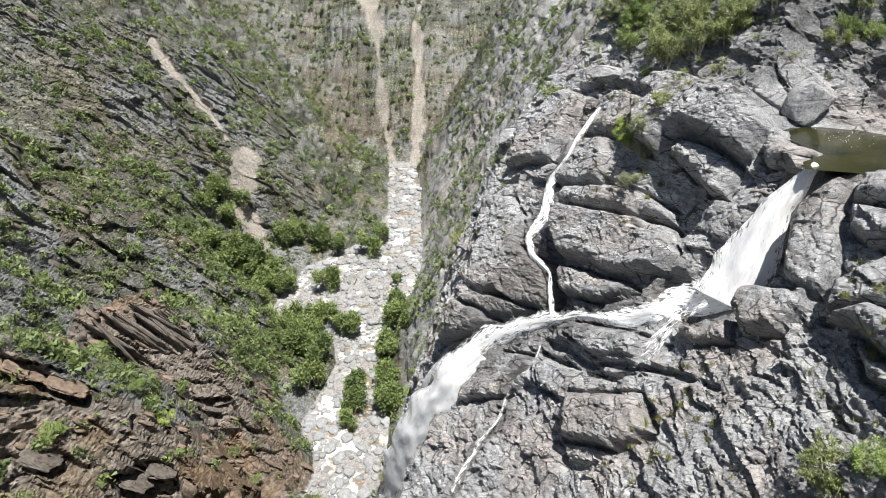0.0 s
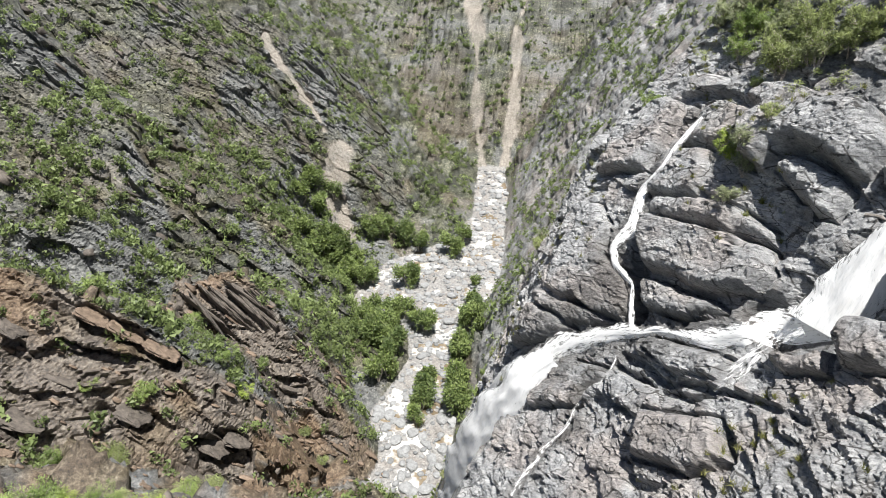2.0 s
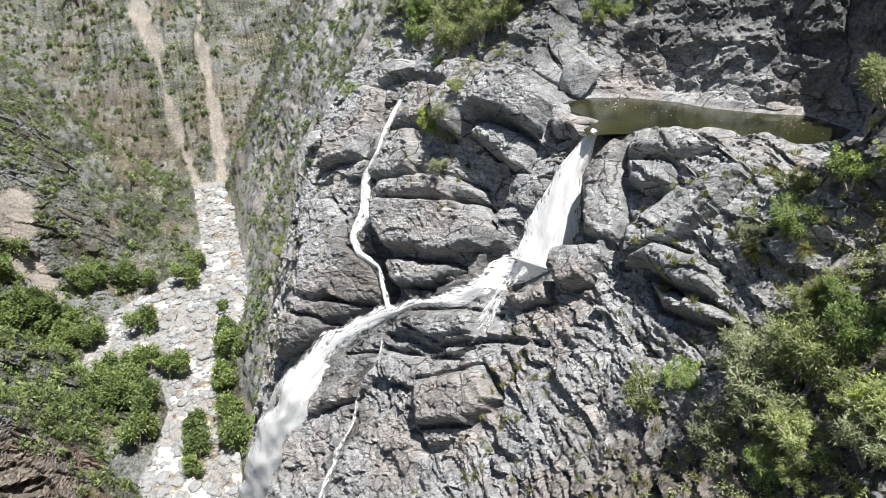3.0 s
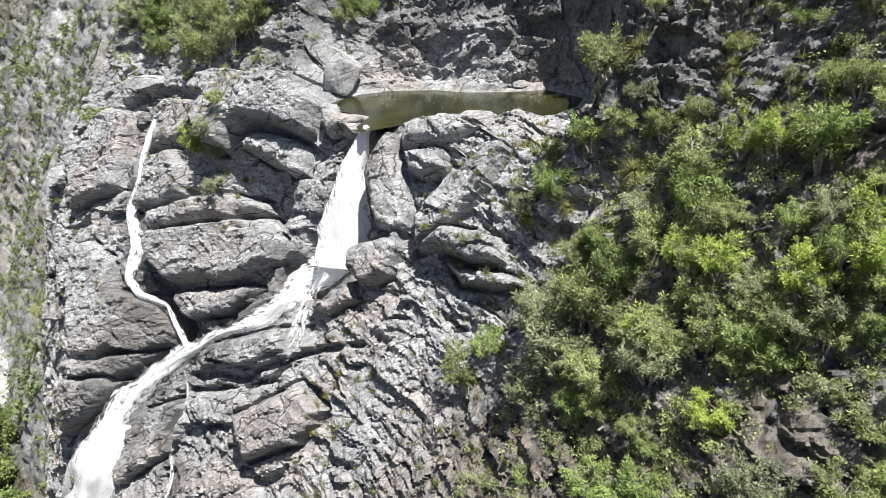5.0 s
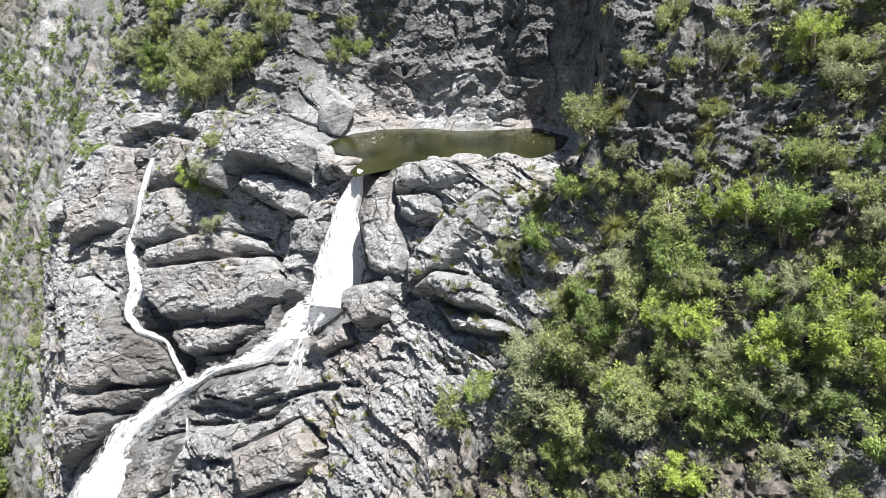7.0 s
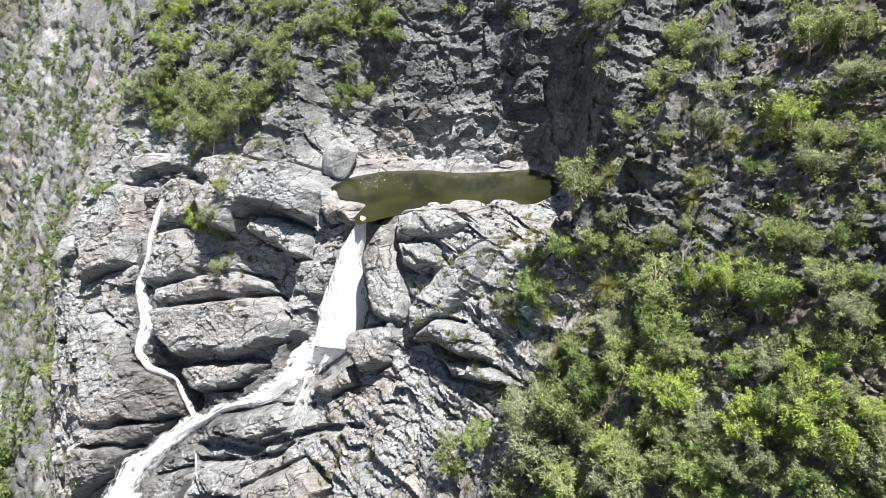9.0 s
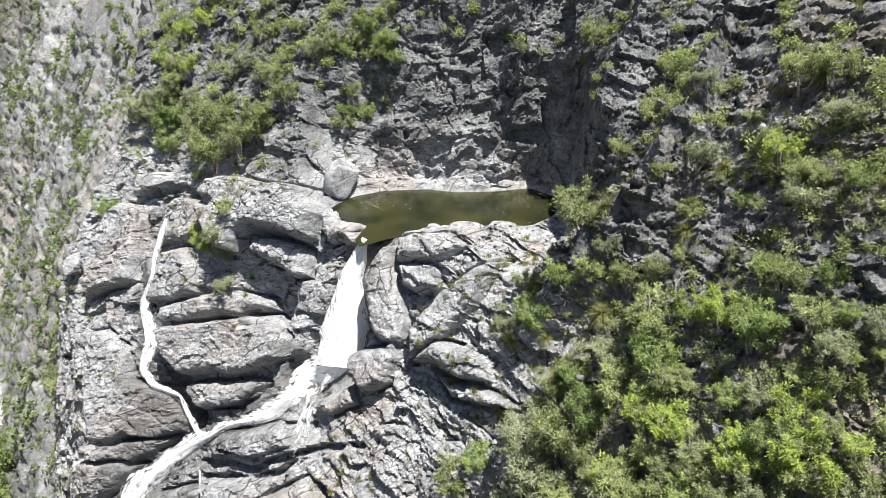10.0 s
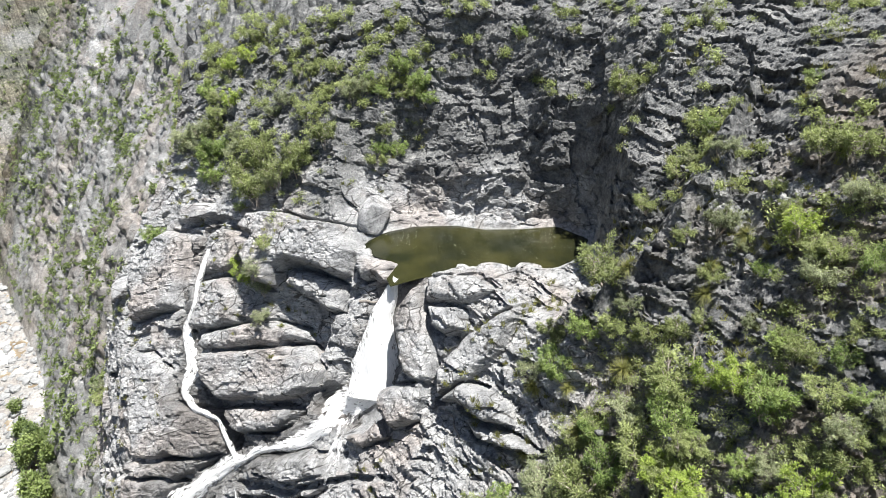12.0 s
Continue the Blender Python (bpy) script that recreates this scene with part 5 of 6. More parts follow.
spots = SPOTS[pick] + rng.normal(0, 0.4, (far_n, 3)) * (1, 1, 0)
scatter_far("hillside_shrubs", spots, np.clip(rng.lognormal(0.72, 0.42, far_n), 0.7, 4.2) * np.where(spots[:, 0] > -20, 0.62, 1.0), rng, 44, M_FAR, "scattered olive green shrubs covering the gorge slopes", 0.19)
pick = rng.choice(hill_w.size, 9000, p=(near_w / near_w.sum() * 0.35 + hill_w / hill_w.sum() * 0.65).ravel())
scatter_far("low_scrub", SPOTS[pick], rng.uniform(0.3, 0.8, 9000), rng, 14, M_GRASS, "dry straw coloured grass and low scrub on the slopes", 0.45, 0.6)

wall_w = AREA * PALE_WALL * (GY < 420) * (GX < 90) * (GZ > 6) * (0.08 + green)
pick = rng.choice(hill_w.size, 4300, p=(wall_w / wall_w.sum()).ravel())
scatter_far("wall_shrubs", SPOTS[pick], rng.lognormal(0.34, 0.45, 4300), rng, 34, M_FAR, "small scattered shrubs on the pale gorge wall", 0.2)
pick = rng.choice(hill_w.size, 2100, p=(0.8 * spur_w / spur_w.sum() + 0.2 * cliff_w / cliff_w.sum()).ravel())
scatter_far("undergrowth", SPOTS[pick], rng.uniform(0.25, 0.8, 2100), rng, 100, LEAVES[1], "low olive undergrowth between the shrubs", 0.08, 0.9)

back_w = AREA * ON_ROCK * (0.15 + clump) * (POOL_D > 0.8) * (2.2 * ((GY > 43.5) & (GX > 12) & (GX < 34) & (GZ > 154) & (GY < 72)) + 1.0 * ((GX > 30) & (GY > 18) & (GZ > 162) & (GX < 56) & (GY < 60)) + 0.7 * ((GX > 27) & (GX < 50) & (GY > 4) & (GY < 19) & (GZ > 160)))
pick = rng.choice(hill_w.size, 760, p=(back_w / back_w.sum()).ravel())
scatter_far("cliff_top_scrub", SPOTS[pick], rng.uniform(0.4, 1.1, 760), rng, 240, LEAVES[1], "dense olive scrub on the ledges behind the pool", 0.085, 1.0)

# ---------- trees by the river ----------
TREES = []
for k in range(5):
    h = float(rng.uniform(11.0, 15.0))
    TREES.append(make_plant("river_tree", "leafy dark green tree standing by the boulder river", "tree", "trees by the river", rng, h, h * 0.36, int(rng.integers(1, 4)), 12, 1100, 1.0, 0.34, h * 0.14, M_TREE))
tree_spots = []
for cx, cy, n, sx, sy in ((-71, 204, 4, 5, 6), (-58, 211, 6, 6, 6), (-48, 205, 5, 4, 6), (-64, 189, 5, 5, 5), (-54, 186, 6, 4, 6), (-55, 175, 3, 3, 4), (-24, 212, 5, 3, 6), (-27, 226, 2, 2, 3), (-28, 191, 5, 2, 6), (-26, 173, 5, 2, 6), (-21, 201, 4, 2, 5), (-22, 163, 3, 2, 4),
                          (-36, 169, 3, 1.5, 4), (-36, 160, 3, 1.5, 4), (-38, 153, 2, 1.5, 3), (-59.5, 238, 4, 2, 6), (-43.6, 273, 2, 2, 3), (-38.7, 290, 3, 3, 4), (-27, 244, 1, 1, 1), (-107, 244, 12, 10, 8), (-94, 250, 8, 8, 7), (-84, 236, 7, 6, 6), (-89, 221, 7, 6, 6), (-117, 264, 8, 9, 8), (-86, 272, 5, 5, 6), (-68, 275, 6, 6, 5)):
    for _ in range(n):
        tree_spots.append((cx + float(rng.normal(0, sx * 0.6)), cy + float(rng.normal(0, sy * 0.6))))
for n, (x, y) in enumerate(tree_spots):
    g = ground_at(x, y)[0]
    s = float(rng.uniform(0.6, 1.15))
    c = TREES[n] if n < 5 else copy_thing(TREES[n % 5], Matrix.Identity(4))
    c.matrix_basis = pose(x, y, g.z - 0.2, 0, 0, float(rng.uniform(0, 360))) @ Matrix.Diagonal((s, s, s, 1))


# ---------- boulders ----------
def boulder_mesh(name, rng, cuts, level, mat, rough=0.03, box=0.0):
    """A block cut by flat joints, with chipped faces."""
    bm = bmesh.new()
    bmesh.ops.create_icosphere(bm, subdivisions=level, radius=1.0)
    n = rng.normal(0, 1, (cuts, 3))
    n /= np.linalg.norm(n, axis=1)[:, None]
    h = rng.uniform(0.58, 0.92, cuts)
    if box:
        n = np.concatenate([n, np.eye(3) + rng.normal(0, 0.1, (3, 3)), -np.eye(3) + rng.normal(0, 0.1, (3, 3))])
        h = np.concatenate([h, np.full(6, box)])
    off = Vector(rng.uniform(0, 50, 3))
    for v in bm.verts:
        d = v.co.normalized()
        dots = n @ np.array(d)
        r = min([1.0] + [hh / dd for hh, dd in zip(h, dots) if dd > 0.05])
        v.co = d * (r + rough * noise.fractal(d * 3 + off, 1.0, 2.0, 4))
    me = bpy.data.meshes.new(name)
    bm.to_mesh(me)
    bm.free()
    smooth(me, False)
    me.materials.append(mat)
    return me


FACETED = [boulder_mesh("boulder", rng, 14, 4, M_ROCK) for _ in range(4)]


def boulder(x, y, size, turn, label, sink=0.25, tilt=0, which=0, name="boulder", group="", base=None):
    g = ground_at(x, y)[0] if base is None else Vector((x, y, base))
    ob = tagged(new(name, FACETED[which]), label, "boulder", group)
    ob.matrix_basis = Matrix.Translation((x, y, g.z + size[2] * (1 - 2 * sink))) @ pose(0, 0, 0, tilt, 0, turn) @ Matrix.Diagonal((*size, 1))
    return ob


boulder(20.9, 34.0, (2.2, 1.2, 0.75), -58, "rounded grey boulder at the lip of the pool", 0.42, 0, 0)
boulder(22.7, 32.5, (0.7, 0.3, 0.25), -50, "low pale rock tapering into the pool", 0.3, 0, 1)
boulder(23.3, 39.2, (1.9, 1.3, 2.0), 25, "large pale boulder at the back edge of the pool", 0.22, 8, 2, base=POOL_Z)
boulder(24.9, 29.7, (0.8, 0.5, 0.4), -40, "small pale rock on the pool's edge", 0.42, 0, 3, base=POOL_Z)
boulder(5.6, 56.6, (1.5, 0.9, 1.0), 30, "pinkish jointed block on the arete", 0.25, 12, 1)
boulder(13.4, 52.4, (2.4, 0.9, 0.7), -40, "dark overhanging slab above the narrow stream", 0.2, 0, 2)

# jointed blocks of the rock face, each seated in the slope
def hewn_mesh(name, rng, half, mat, cells=16, chip=1.0, corners=4, power=6.0):
    """A rounded joint block: worn corners, chipped faces, cracks between its pieces."""
    bm = bmesh.new()
    bmesh.ops.create_cube(bm, size=2.0)
    bmesh.ops.subdivide_edges(bm, edges=bm.edges[:], cuts=cells, use_grid_fill=True)
    me = bpy.data.meshes.new(name)
    bm.to_mesh(me)
    bm.free()
    co = np.empty(len(me.vertices) * 3)
    me.vertices.foreach_get("co", co)
    co = co.reshape(-1, 3)
    r = (np.abs(co) ** power).sum(1) ** (1 / power)
    co = co / r[:, None]
    for _ in range(corners):
        d = rng.normal(0, 1, 3)
        d /= np.linalg.norm(d)
        over = np.maximum(co @ d - rng.uniform(0.8, 1.05), 0)
        co -= over[:, None] * d
    out = np.sign(co) * np.abs(co) ** (power - 1)
    out /= np.linalg.norm(out, axis=1)[:, None]
    q = co * np.array(half)
    o = rng.uniform(0, 90, 3)
    x, y, z = q[:, 0] + o[0], q[:, 1] + o[1], q[:, 2] + o[2]
    u, v, w = 0.87 * x + 0.5 * y, -0.5 * x + 0.87 * y + 0.3 * z, z - 0.2 * x
    c1, i1, f1 = blocks(u / (2.6 * chip), v / (1.7 * chip), w / (1.6 * chip), 3)
    c2, i2, f2 = blocks(u / (1.0 * chip), v / (0.5 * chip), w / (0.7 * chip), 9)
    d = 0.22 * (i1 - 0.5) + 0.26 * facet(i1, f1, 0.4) - 0.30 * (1 - ramp(c1, 0.0, 0.06))
    d += 0.05 * (i2 - 0.5) + 0.10 * facet(i2, f2, 0.8) - 0.06 * (1 - ramp(c2, 0.0, 0.10))
    d += 0.09 * fbm(x / (0.9 * chip), y / (0.9 * chip), z / (0.9 * chip), 3, 15)
    q = q + out * (d * chip)[:, None]
    me.vertices.foreach_set("co", q.ravel())
    me.update()
    smooth(me, False)
    me.materials.append(mat)
    return me


def seat(ob, at, n, along, twist=0.0):
    """Turn a block's front to n and its width along a line."""
    n = n.normalized()
    along = (along - n * along.dot(n)).normalized()
    ob.matrix_basis = Matrix.Translation(at) @ Matrix((along, n.cross(along), n)).transposed().to_4x4() @ Matrix.Rotation(radians(twist), 4, "Z")


FACE = Vector((-0.745, -0.10, 0.66))


def rock_block(x, y, wide, tall, thick, out, twist, label, face=FACE, name="rock_block", group="jointed blocks of the falls", meshes=()):
    """A block whose front lies along the slope: width along it, height up it."""
    n = Vector((float(np.interp(x, gx, NX[np.searchsorted(gy, y)])), float(np.interp(x, gx, NY[np.searchsorted(gy, y)])), float(np.interp(x, gx, NZ[np.searchsorted(gy, y)])))).normalized()
    z = float(np.interp(x, gx, GZ[np.searchsorted(gy, y)]))
    n = (n + (face or n) + Vector(rng.normal(0, 0.13, 3))).normalized()
    along = Vector((0, 0, 1)).cross(n).normalized()
    m = Matrix((along, n.cross(along), n)).transposed().to_4x4()
    ob = tagged(new(name, meshes[int(rng.integers(0, 6))]), label, "rock", group)
    ob.matrix_basis = Matrix.Translation(Vector((x, y, z)) + n * (out - 0.6 * thick)) @ m @ Matrix.Rotation(radians(twist), 4, "Z") @ Matrix.Diagonal((wide / 1.2, tall / 1.2, thick, 1))
    return ob


CREST = [hewn_mesh("spur_block", rng, (0.6, 0.6, 0.6), M_OLD, 6, 0.3) for _ in range(6)]
for q in sites(AREA * GREY_SPUR * (GZ > 70), 150, rng, 1.2):
    wide = float(rng.uniform(1.2, 4.0))
    rock_block(float(q[0]), float(q[1]), wide, wide * float(rng.uniform(0.4, 0.8)), float(rng.uniform(0.8, 1.6)), float(rng.uniform(0.2, 0.8)), float(rng.normal(-20, 20)), "pale grey broken block on the crest of the spur", None, "spur_block", "blocks of the grey spur", CREST)

RIVER_ROCKS = [boulder_mesh("river_rock", rng, 9, 2, M_PALE, 0.06) for _ in range(8)]


def rock_field(name, count, lo, hi, rng, mat, label, weight, flat=0.65, sources=RIVER_ROCKS, bedding=None, sit=0.25):
    """Loose boulders, far too many to count, in one mesh."""
    vs, fs, base = [], [], 0
    data = []
    for me in sources:
        co = np.empty(len(me.vertices) * 3)
        me.vertices.foreach_get("co", co)
        me.calc_loop_triangles()
        tri = np.empty(len(me.loop_triangles) * 3, np.int32)
        me.loop_triangles.foreach_get("vertices", tri)
        data.append((co.reshape(-1, 3), tri.reshape(-1, 3)))
    for i in rng.choice(weight.size, count, p=(weight / weight.sum()).ravel()):
        co, tri = data[int(rng.integers(0, len(data)))]
        s = lo * (hi / lo) ** (rng.uniform() ** 2.2)
        a = rng.uniform(0, 2 * np.pi)
        sc = co * (s * rng.uniform(0.8, 1.3), s, s * flat)
        q = SPOTS[i] + (rng.normal(0, 0.6), rng.normal(0, 0.6), s * flat * sit)
        if bedding:
            sc = co * (s * rng.uniform(1.2, 2.6), s * rng.uniform(0.7, 1.2), s * flat)
            e = Euler((radians(bedding[2] + rng.normal(0, 9)), radians(bedding[1] + rng.normal(0, 7)), radians(bedding[0] + rng.normal(0, 10))))
            vs.append(sc @ np.array(e.to_matrix()).T + q)
            fs.append(tri + base)
            base += len(co)
            continue
        vs.append(np.stack([sc[:, 0] * math.cos(a) - sc[:, 1] * math.sin(a), sc[:, 0] * math.sin(a) + sc[:, 1] * math.cos(a), sc[:, 2]], -1) + q)
        fs.append(tri + base)
        base += len(co)
    me = mesh_of(name, np.concatenate(vs), np.concatenate(fs))
    me.materials.append(mat)
    return tagged(new(name, me), label, "boulders", kind="stuff")


bed_w = AREA * ((GORGE < 0.6) & ~ON_ROCK & (GY > 110) & (GY < 393))
big_rocks = sites(bed_w, 220, rng, 2.0)
for n, q in enumerate(big_rocks):
    r = float(rng.uniform(1.1, 2.6))
    ob = tagged(new("river_boulder", RIVER_ROCKS[n % 8]), "pale grey water-worn boulder lying in the river bed", "boulder", "boulders in the river")
    ob.matrix_basis = pose(float(q[0]), float(q[1]), float(q[2]) + r * 0.15, 0, 0, float(rng.uniform(0, 360))) @ Matrix.Diagonal((r * 1.15, r, r * 0.62, 1))
rock_field("river_stones", 1500, 0.45, 1.5, rng, M_PALE, "pale grey stones jumbled along the river bed", bed_w, 0.6)
ROUGH_ROCKS = [hewn_mesh("outcrop", rng, (0.7, 0.7, 0.7), M_DARK, 2, 0.6, 7, 12.0) for _ in range(8)]
rock_w = AREA * np.where(ON_ROCK | (GORGE < 3) | slide_zone, 0, 0.1 + outcrop) * (GY < 520) * (GX > -260) * (GX < 110) * (1 - 0.9 * PALE_WALL)
rock_field("outcrops", 160, 1.0, 4.5, rng, M_DARK, "dark broken rock outcrops on the gorge slopes", rock_w, 0.7, ROUGH_ROCKS, None, -0.2)


# ---------- bedded slabs of the near spurs ----------
SLABS = [hewn_mesh("bedded_rock", rng, (0.52, 0.52, 0.52), mat, 11, 0.3, 7, 12.0) for mat in (M_DARK, M_BROWN, M_BROWN, M_DARK)]


def rock_slab(x, y, size, heading, dip, lean, label, group, lift=0.0):
    """A plate of rock, long along its heading, dipping down it and leaning over."""
    g = ground_at(x, y)[0]
    ob = tagged(new("bedded_rock", SLABS[int(rng.integers(0, 4))]), label, "rock", group)
    ob.matrix_basis = Matrix.Translation((x, y, g.z + lift)) @ Matrix.Rotation(radians(heading), 4, "Z") @ Matrix.Rotation(radians(dip), 4, "Y") @ Matrix.Rotation(radians(lean), 4, "X") @ Matrix.Diagonal((*size, 1))
    return ob


def rock_fin(a, b, thick, proud, label):
    """A plate of rock standing out of the slope along the line from a to b in plan."""
    p, q = ground_at(*a)[0], ground_at(*b)[0]
    ob = tagged(new("rock_fin", SLABS[3 * int(rng.integers(0, 2))]), label, "rock", "rock fins of the spur")
    along = q - p
    n = Vector((-along.y, along.x, 0)).normalized()
    seat(ob, (p + q) * 0.5 + Vector((0, 0, proud * 0.2)), n + Vector((0, 0, 0.35)), along)
    ob.matrix_basis = ob.matrix_basis @ Matrix.Diagonal((along.length * 0.95, proud, thick, 1))
    return ob


for k in range(11):
    t = k / 10
    a = (-97 + 18 * t + float(rng.normal(0, 0.8)), 129 + 8 * t + float(rng.normal(0, 0.8)))
    b = (a[0] + 11 + float(rng.normal(0, 2)), a[1] - 5.5 + float(rng.normal(0, 1.5)))
    rock_fin(a, b, float(rng.uniform(0.9, 1.8)), float(rng.uniform(4.0, 6.5)), "steep dark fin of bedded rock on the spur crest")
for x, y, size in ((-91.5, 88.6, 6.0), (-86.0, 90.2, 6.5), (-79.5, 91.5, 6.5), (-106.5, 79.5, 6.5), (-101.5, 78.5, 5.0), (-68.0, 85.0, 5.5), (-64.0, 88.5, 5.0), (-95.0, 68.0, 6.0), (-80.5, 79.0, 5.5)):
    rock_slab(x, y, (size * 1.2, 5.0, 1.4), 10, 40, -16, "overhanging dark rock ledge above a shaded hollow", "ledges of the spur", 1.4)
face_w = AREA * ((GX < -42) & (GX > -150) & (GY > 40) & (GY < 150) & ~ON_ROCK) * (0.1 + BAND) * (0.06 + near_spur)
for q in sites(face_w, 30, rng, 3.4):
    g = (float(q[0]), float(q[1]))
    rock_slab(*g, (float(rng.uniform(3, 7)), float(rng.uniform(1.5, 3.0)), float(rng.uniform(0.5, 1.1))), 14 + float(rng.normal(0, 12)), 40 + float(rng.normal(0, 6)), -22 + float(rng.normal(0, 10)), "tilted dark slab of bedded rock jutting from the slope", "slabs of the spur", 0.1)

rock_field("bedded_rubble", 700, 0.35, 1.3, rng, M_BROWN, "dark bedded rubble and ledges on the near spur", face_w, 0.5, ROUGH_ROCKS, (14, 40, -20))
wall_w = AREA * np.where(~ON_ROCK & (GX < -90) & (GY > 100) & (GY < 330) & (GX > -260), 0.1 + outcrop, 0)
rock_field("cliff_ledges", 120, 1.5, 5.0, rng, M_DARK, "dark bedded ledges on the far gorge wall", wall_w, 0.5, ROUGH_ROCKS, (14, 40, -20), -0.3)
rubble_w = AREA * ON_ROCK * (GX > 8) * (GX < 30) * (GY < 19) * (GY > -3) * (GZ < 170)
rock_field("slope_rubble", 300, 0.12, 0.4, rng, M_OLD, "grey rubble between the shrubs of the spur", rubble_w, 0.6, ROUGH_ROCKS)

# ---------- grass tufts on the rock ledges ----------
def tufts(name, where, rng, blades, length, mat, label):
    n = len(where)
    c = np.repeat(where, blades, 0) + rng.normal(0, 0.09, (n * blades, 3)) * (1, 1, 0)
    up = rng.normal(0, 0.55, (n * blades, 3)) + (0, 0, 1.0)
    up /= np.linalg.norm(up, axis=1)[:, None]
    side = np.cross(up, rng.normal(0, 1, (n * blades, 3)))
    side /= np.linalg.norm(side, axis=1)[:, None]
    ln = length * rng.uniform(0.5, 1.3, (n * blades, 1)) * np.repeat(rng.uniform(0.6, 1.4, (n, 1)), blades, 0)
    tri = np.stack([c - side * 0.022, c + side * 0.022, c + up * ln], 1).reshape(-1, 3)
    me = mesh_of(name, tri, np.arange(len(tri)).reshape(-1, 3))
    tint = np.repeat(rng.uniform(0, 1, n), blades * 3)
    paint(me, "tint", np.stack([tint, tint, tint, np.ones_like(tint)], -1))
    me.materials.append(mat)
    return tagged(new(name, me), label, "grass", kind="stuff")


tuft_w = AREA * ON_ROCK * (WET < 0.05) * (POOL_D > 0.8) * (0.05 + clump) * (
    1.5 * ((GY < 26) & (GY > 8) & (GX > 6) & (GX < 30)) + 0.9 * ((GY < 28) & (GY > 18) & (GX > 11) & (GX < 21)) + 1.0 * ((GY > 40) & (GX > 11) & (GX < 32)) + 0.8 * ((GX > 22) & (GY < 24) & (GX < 45)) + 1.5 * (np.hypot(GX - 15.2, (GY - 38.5) / 1.8) < 1.6) + 0.8 * ((GX < 6) & (GY > 42)))
pick = rng.choice(tuft_w.size, 3800, p=(tuft_w / tuft_w.sum()).ravel())
tufts("grass_tufts", SPOTS[pick], rng, 26, 0.42, M_TUFT, "yellow green grass tufts on rock ledges")


# ---------- small things by the pool ----------
def limb_mesh(name, points, radii, mat, sides=7):
    """A crooked round limb through points."""
    bm = bmesh.new()
    rings = []
    for k, (p, r) in enumerate(zip(points, radii)):
        a, b = Vector(points[max(0, k - 1)]), Vector(points[min(len(points) - 1, k + 1)])
        t = (b - a).normalized()
        s = t.orthogonal().normalized()
        u = t.cross(s)
        rings.append([bm.verts.new(Vector(p) + (s * math.cos(2 * math.pi * i / sides) + u * math.sin(2 * math.pi * i / sides)) * r * (1 + 0.15 * noise.noise(Vector((i, k, 0.3))))) for i in range(sides)])
    for a, b in zip(rings, rings[1:]):
        for i in range(sides):
            bm.faces.new((a[i], a[(i + 1) % sides], b[(i + 1) % sides], b[i]))
    bm.faces.new(rings[0][::-1])
    bm.faces.new(rings[-1])
    me = bpy.data.meshes.new(name)
    bm.to_mesh(me)
    bm.free()
    me.materials.append(mat)
    return me


def fallen_log(x, y, heading, length, radius, label):
    base = ground_at(x, y)[0]
    ob = thing("fallen_log", label, "log", at=base + Vector((0, 0, 0.2)))
    c, s = math.cos(radians(heading)), math.sin(radians(heading))
    pts = []
    for k in range(7):
        d = length * (k / 6 - 0.5)
        px, py = x + c * d, y + s * d
        g = ground_at(px, py)[0]
        pts.append(Vector((px + 0.08 * math.sin(k * 1.7), py + 0.06 * math.cos(k * 2.1), max(g.z, base.z - 0.3) + radius * 0.9)))
    part("trunk", limb_mesh("trunk", pts, [radius * (1 - 0.09 * k) for k in range(7)], M_DEADWOOD), ob)
    side = pts[4] + Vector((-s, c, 0.5)) * length * 0.22
    part("branch", limb_mesh("branch", [pts[4], pts[4].lerp(side, 0.6) + Vector((0.05, 0, 0.04)), side], [radius * 0.5, radius * 0.35, radius * 0.1], M_DEADWOOD), ob)
    return ob


fallen_log(19.4, 33.6, -62, 2.6, 0.13, "dark dead log wedged beside the lip of the fall")
fallen_log(18.2, 22.2, 70, 1.8, 0.06, "thin pale dead branch lying on the broken rock")
for n, (x, y, h, l, r) in enumerate(((24.6, 11.2, 20, 2.4, 0.05), (20.4, 9.6, 140, 2.2, 0.05), (19.2, 3.8, 60, 2.0, 0.05), (27.2, 9.6, 100, 2.6, 0.06), (15.6, 8.8, 15, 1.8, 0.045))):
    fallen_log(x, y, h, l, r, "bleached dead branch lying among the shrubs")


def foam_flecks(name, count, rng, spots, label):
    """Small rafts of foam floating on the pool."""
    vs, fs = [], []
    for _ in range(count):
        cx, cy, sp = spots[int(rng.integers(0, len(spots)))]
        x, y = cx + rng.normal(0, sp), cy + rng.normal(0, sp)
        if outline_distance(np.array([x]), np.array([y]), POOL)[0] > -0.15:
            continue
        r, base = rng.uniform(0.010, 0.032), len(vs)
        for i in range(7):
            a = 2 * math.pi * i / 7
            q = r * rng.uniform(0.7, 1.2)
            vs.append((x + q * math.cos(a), y + q * math.sin(a), POOL_Z + 0.008))
        fs += [(base, base + i, base + i + 1) for i in range(1, 6)]
    me = mesh_of(name, vs, fs)
    me.materials.append(M_FLECK)
    return tagged(new(name, me), label, "foam", kind="stuff")


foam_flecks("foam_flecks", 300, rng, [(32.5, 28.5, 1.6), (30.0, 30.5, 1.5), (27.5, 34.0, 1.4), (24.5, 36.5, 0.8), (33.8, 29.6, 0.9)], "small white foam flecks drifting on the pool")

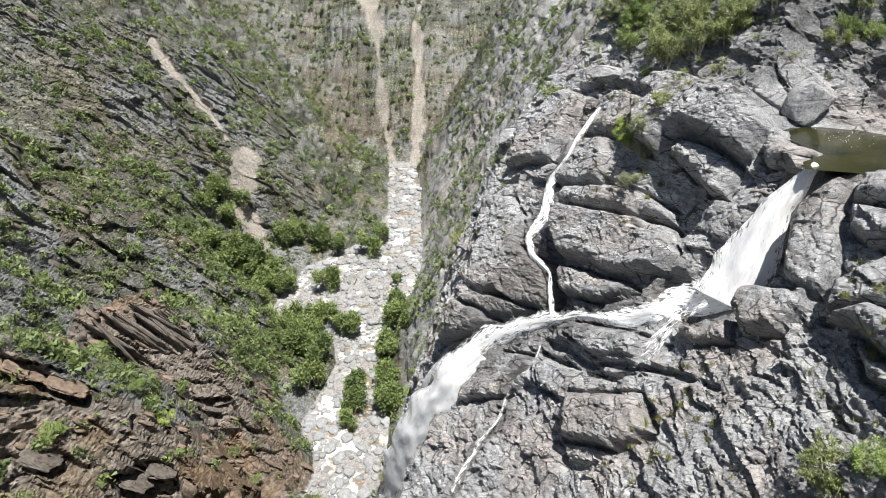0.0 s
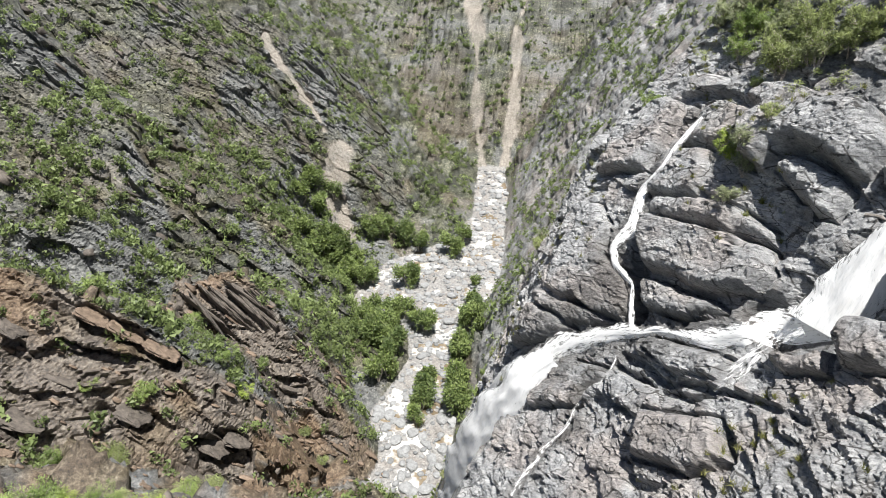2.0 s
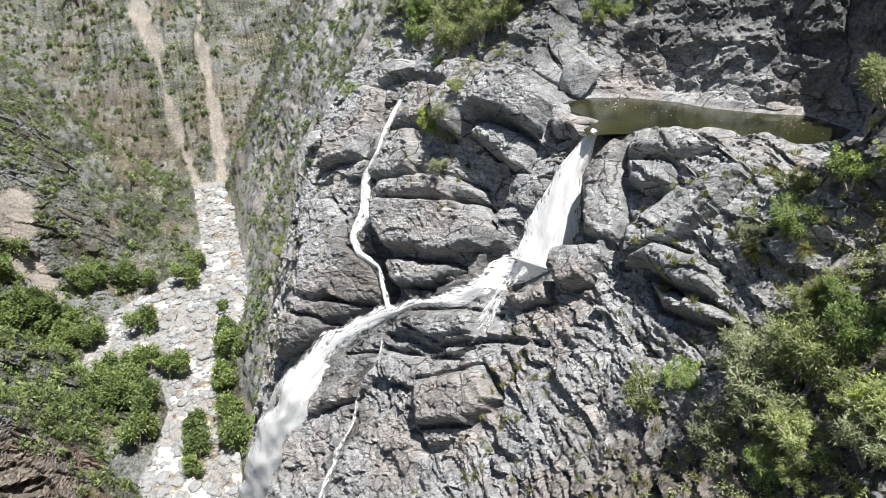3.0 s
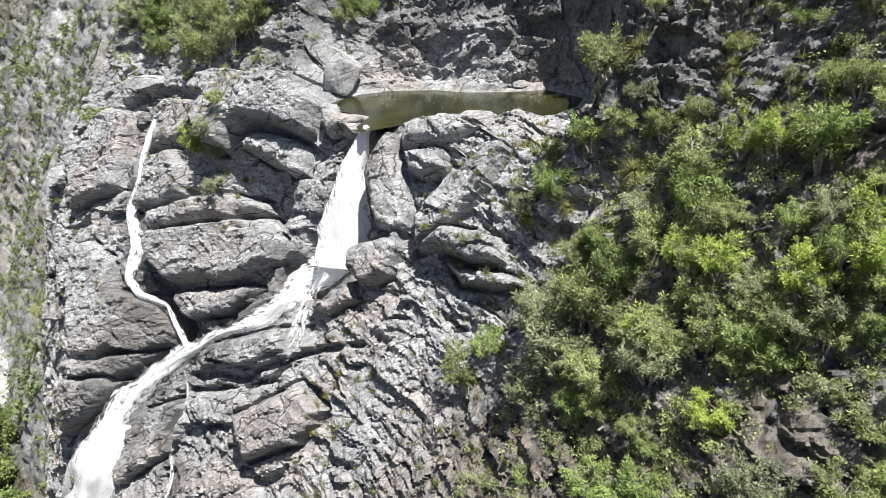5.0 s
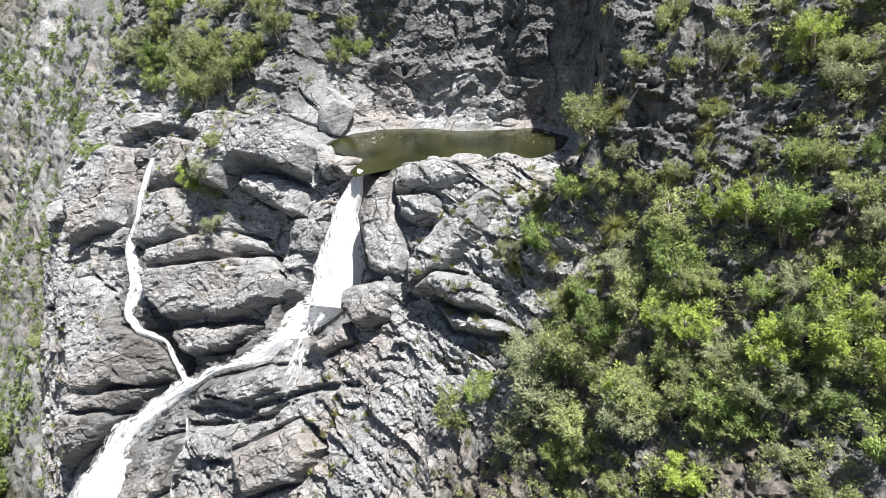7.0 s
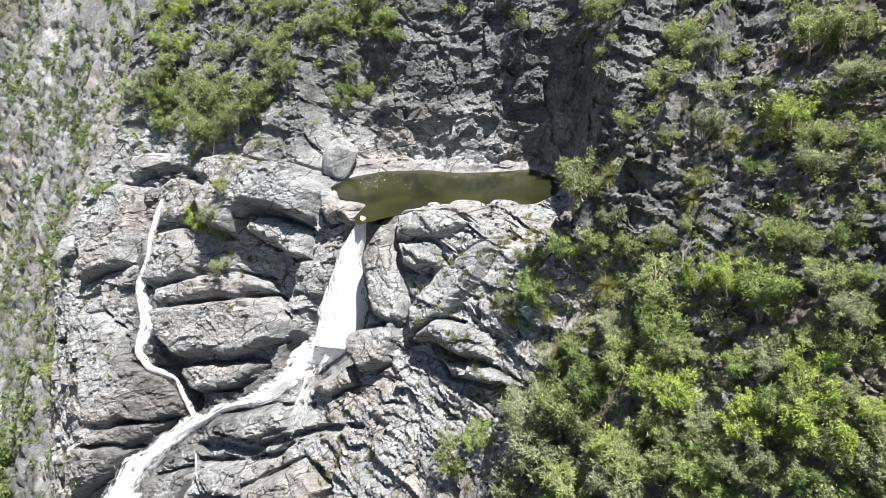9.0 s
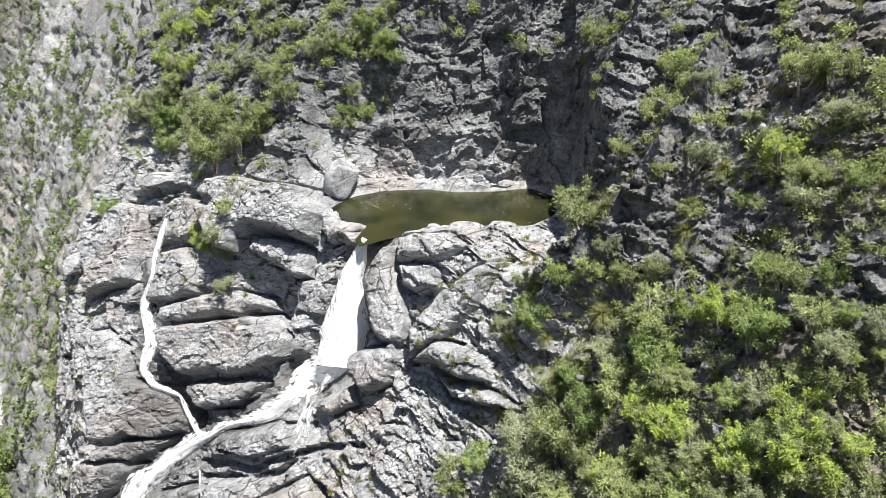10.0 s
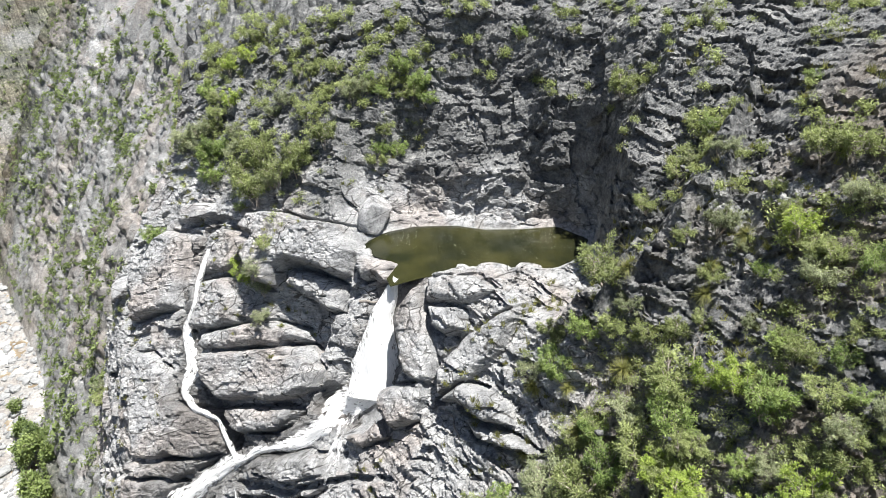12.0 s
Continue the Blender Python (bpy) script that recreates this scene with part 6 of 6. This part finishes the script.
for x, y, a, b, c, turn, k, text in ((27.5, 38.6, 0.7, 0.5, 0.35, 10, 0, "grey rock on the gravel bank behind the pool"), (29.6, 37.2, 0.9, 0.5, 0.5, 60, 1, "grey rock at the foot of the back wall"), (31.6, 34.2, 1.3, 0.6, 0.6, -40, 2, "pale water-worn rock at the back of the pool"),
                                  (34.2, 31.6, 1.1, 0.5, 0.4, -35, 3, "pale water-worn rock at the back of the pool"), (28.6, 26.6, 1.2, 0.7, 0.35, -40, 0, "smooth pale rock along the front of the pool"), (26.2, 27.8, 1.6, 1.0, 0.5, -45, 1, "smooth pale rock along the front of the pool")):
    boulder(x, y, (a, b, c), turn, text, 0.3, 0, k, base=POOL_Z + 0.1)

# ---------- grass trees ----------
def grass_tree(rng):
    ob = thing("grass_tree", "spiky grass tree with a drooping skirt on the rocky spur", "plant", "grass trees")
    part("trunk", limb_mesh("trunk", [(0, 0, -0.2), (0.03, 0, 0.25), (0.02, 0.03, 0.6)], [0.12, 0.11, 0.12], M_DEADWOOD), ob)
    n = 420
    a = rng.uniform(0, 2 * np.pi, n)
    tilt = rng.uniform(-0.9, 1.25, n)
    up = np.stack([np.cos(a) * np.cos(tilt), np.sin(a) * np.cos(tilt), np.sin(tilt)], -1)
    c = np.array([0.02, 0.03, 0.62]) + up * 0.05
    ln = rng.uniform(0.6, 1.0, (n, 1))
    side = np.stack([-np.sin(a), np.cos(a), 0 * a], -1) * 0.012
    tri = np.stack([c - side, c + side, c + up * ln - np.array([0, 0, 0.22]) * ln], 1).reshape(-1, 3)
    me = mesh_of("blades", tri, np.arange(len(tri)).reshape(-1, 3))
    tint = np.repeat(rng.uniform(0, 1, n), 3)
    paint(me, "tint", np.stack([tint, tint, tint, np.ones_like(tint)], -1))
    me.materials.append(M_TUFT)
    part("leaf_skirt", me, ob)
    return ob


first = grass_tree(rng)
for n, (x, y) in enumerate(((23.2, 14.2), (22.0, 16.6), (21.6, 18.8), (26.6, 12.4), (27.8, 13.0), (29.0, 12.2), (19.4, 17.0), (25.2, 16.2), (20.6, 14.4))):
    g = ground_at(x, y)[0]
    c = first if n == 0 else copy_thing(first, Matrix.Identity(4))
    s = float(rng.uniform(0.7, 1.15))
    c.matrix_basis = pose(x, y, g.z, 0, 0, float(rng.uniform(0, 360))) @ Matrix.Diagonal((s, s, s, 1))
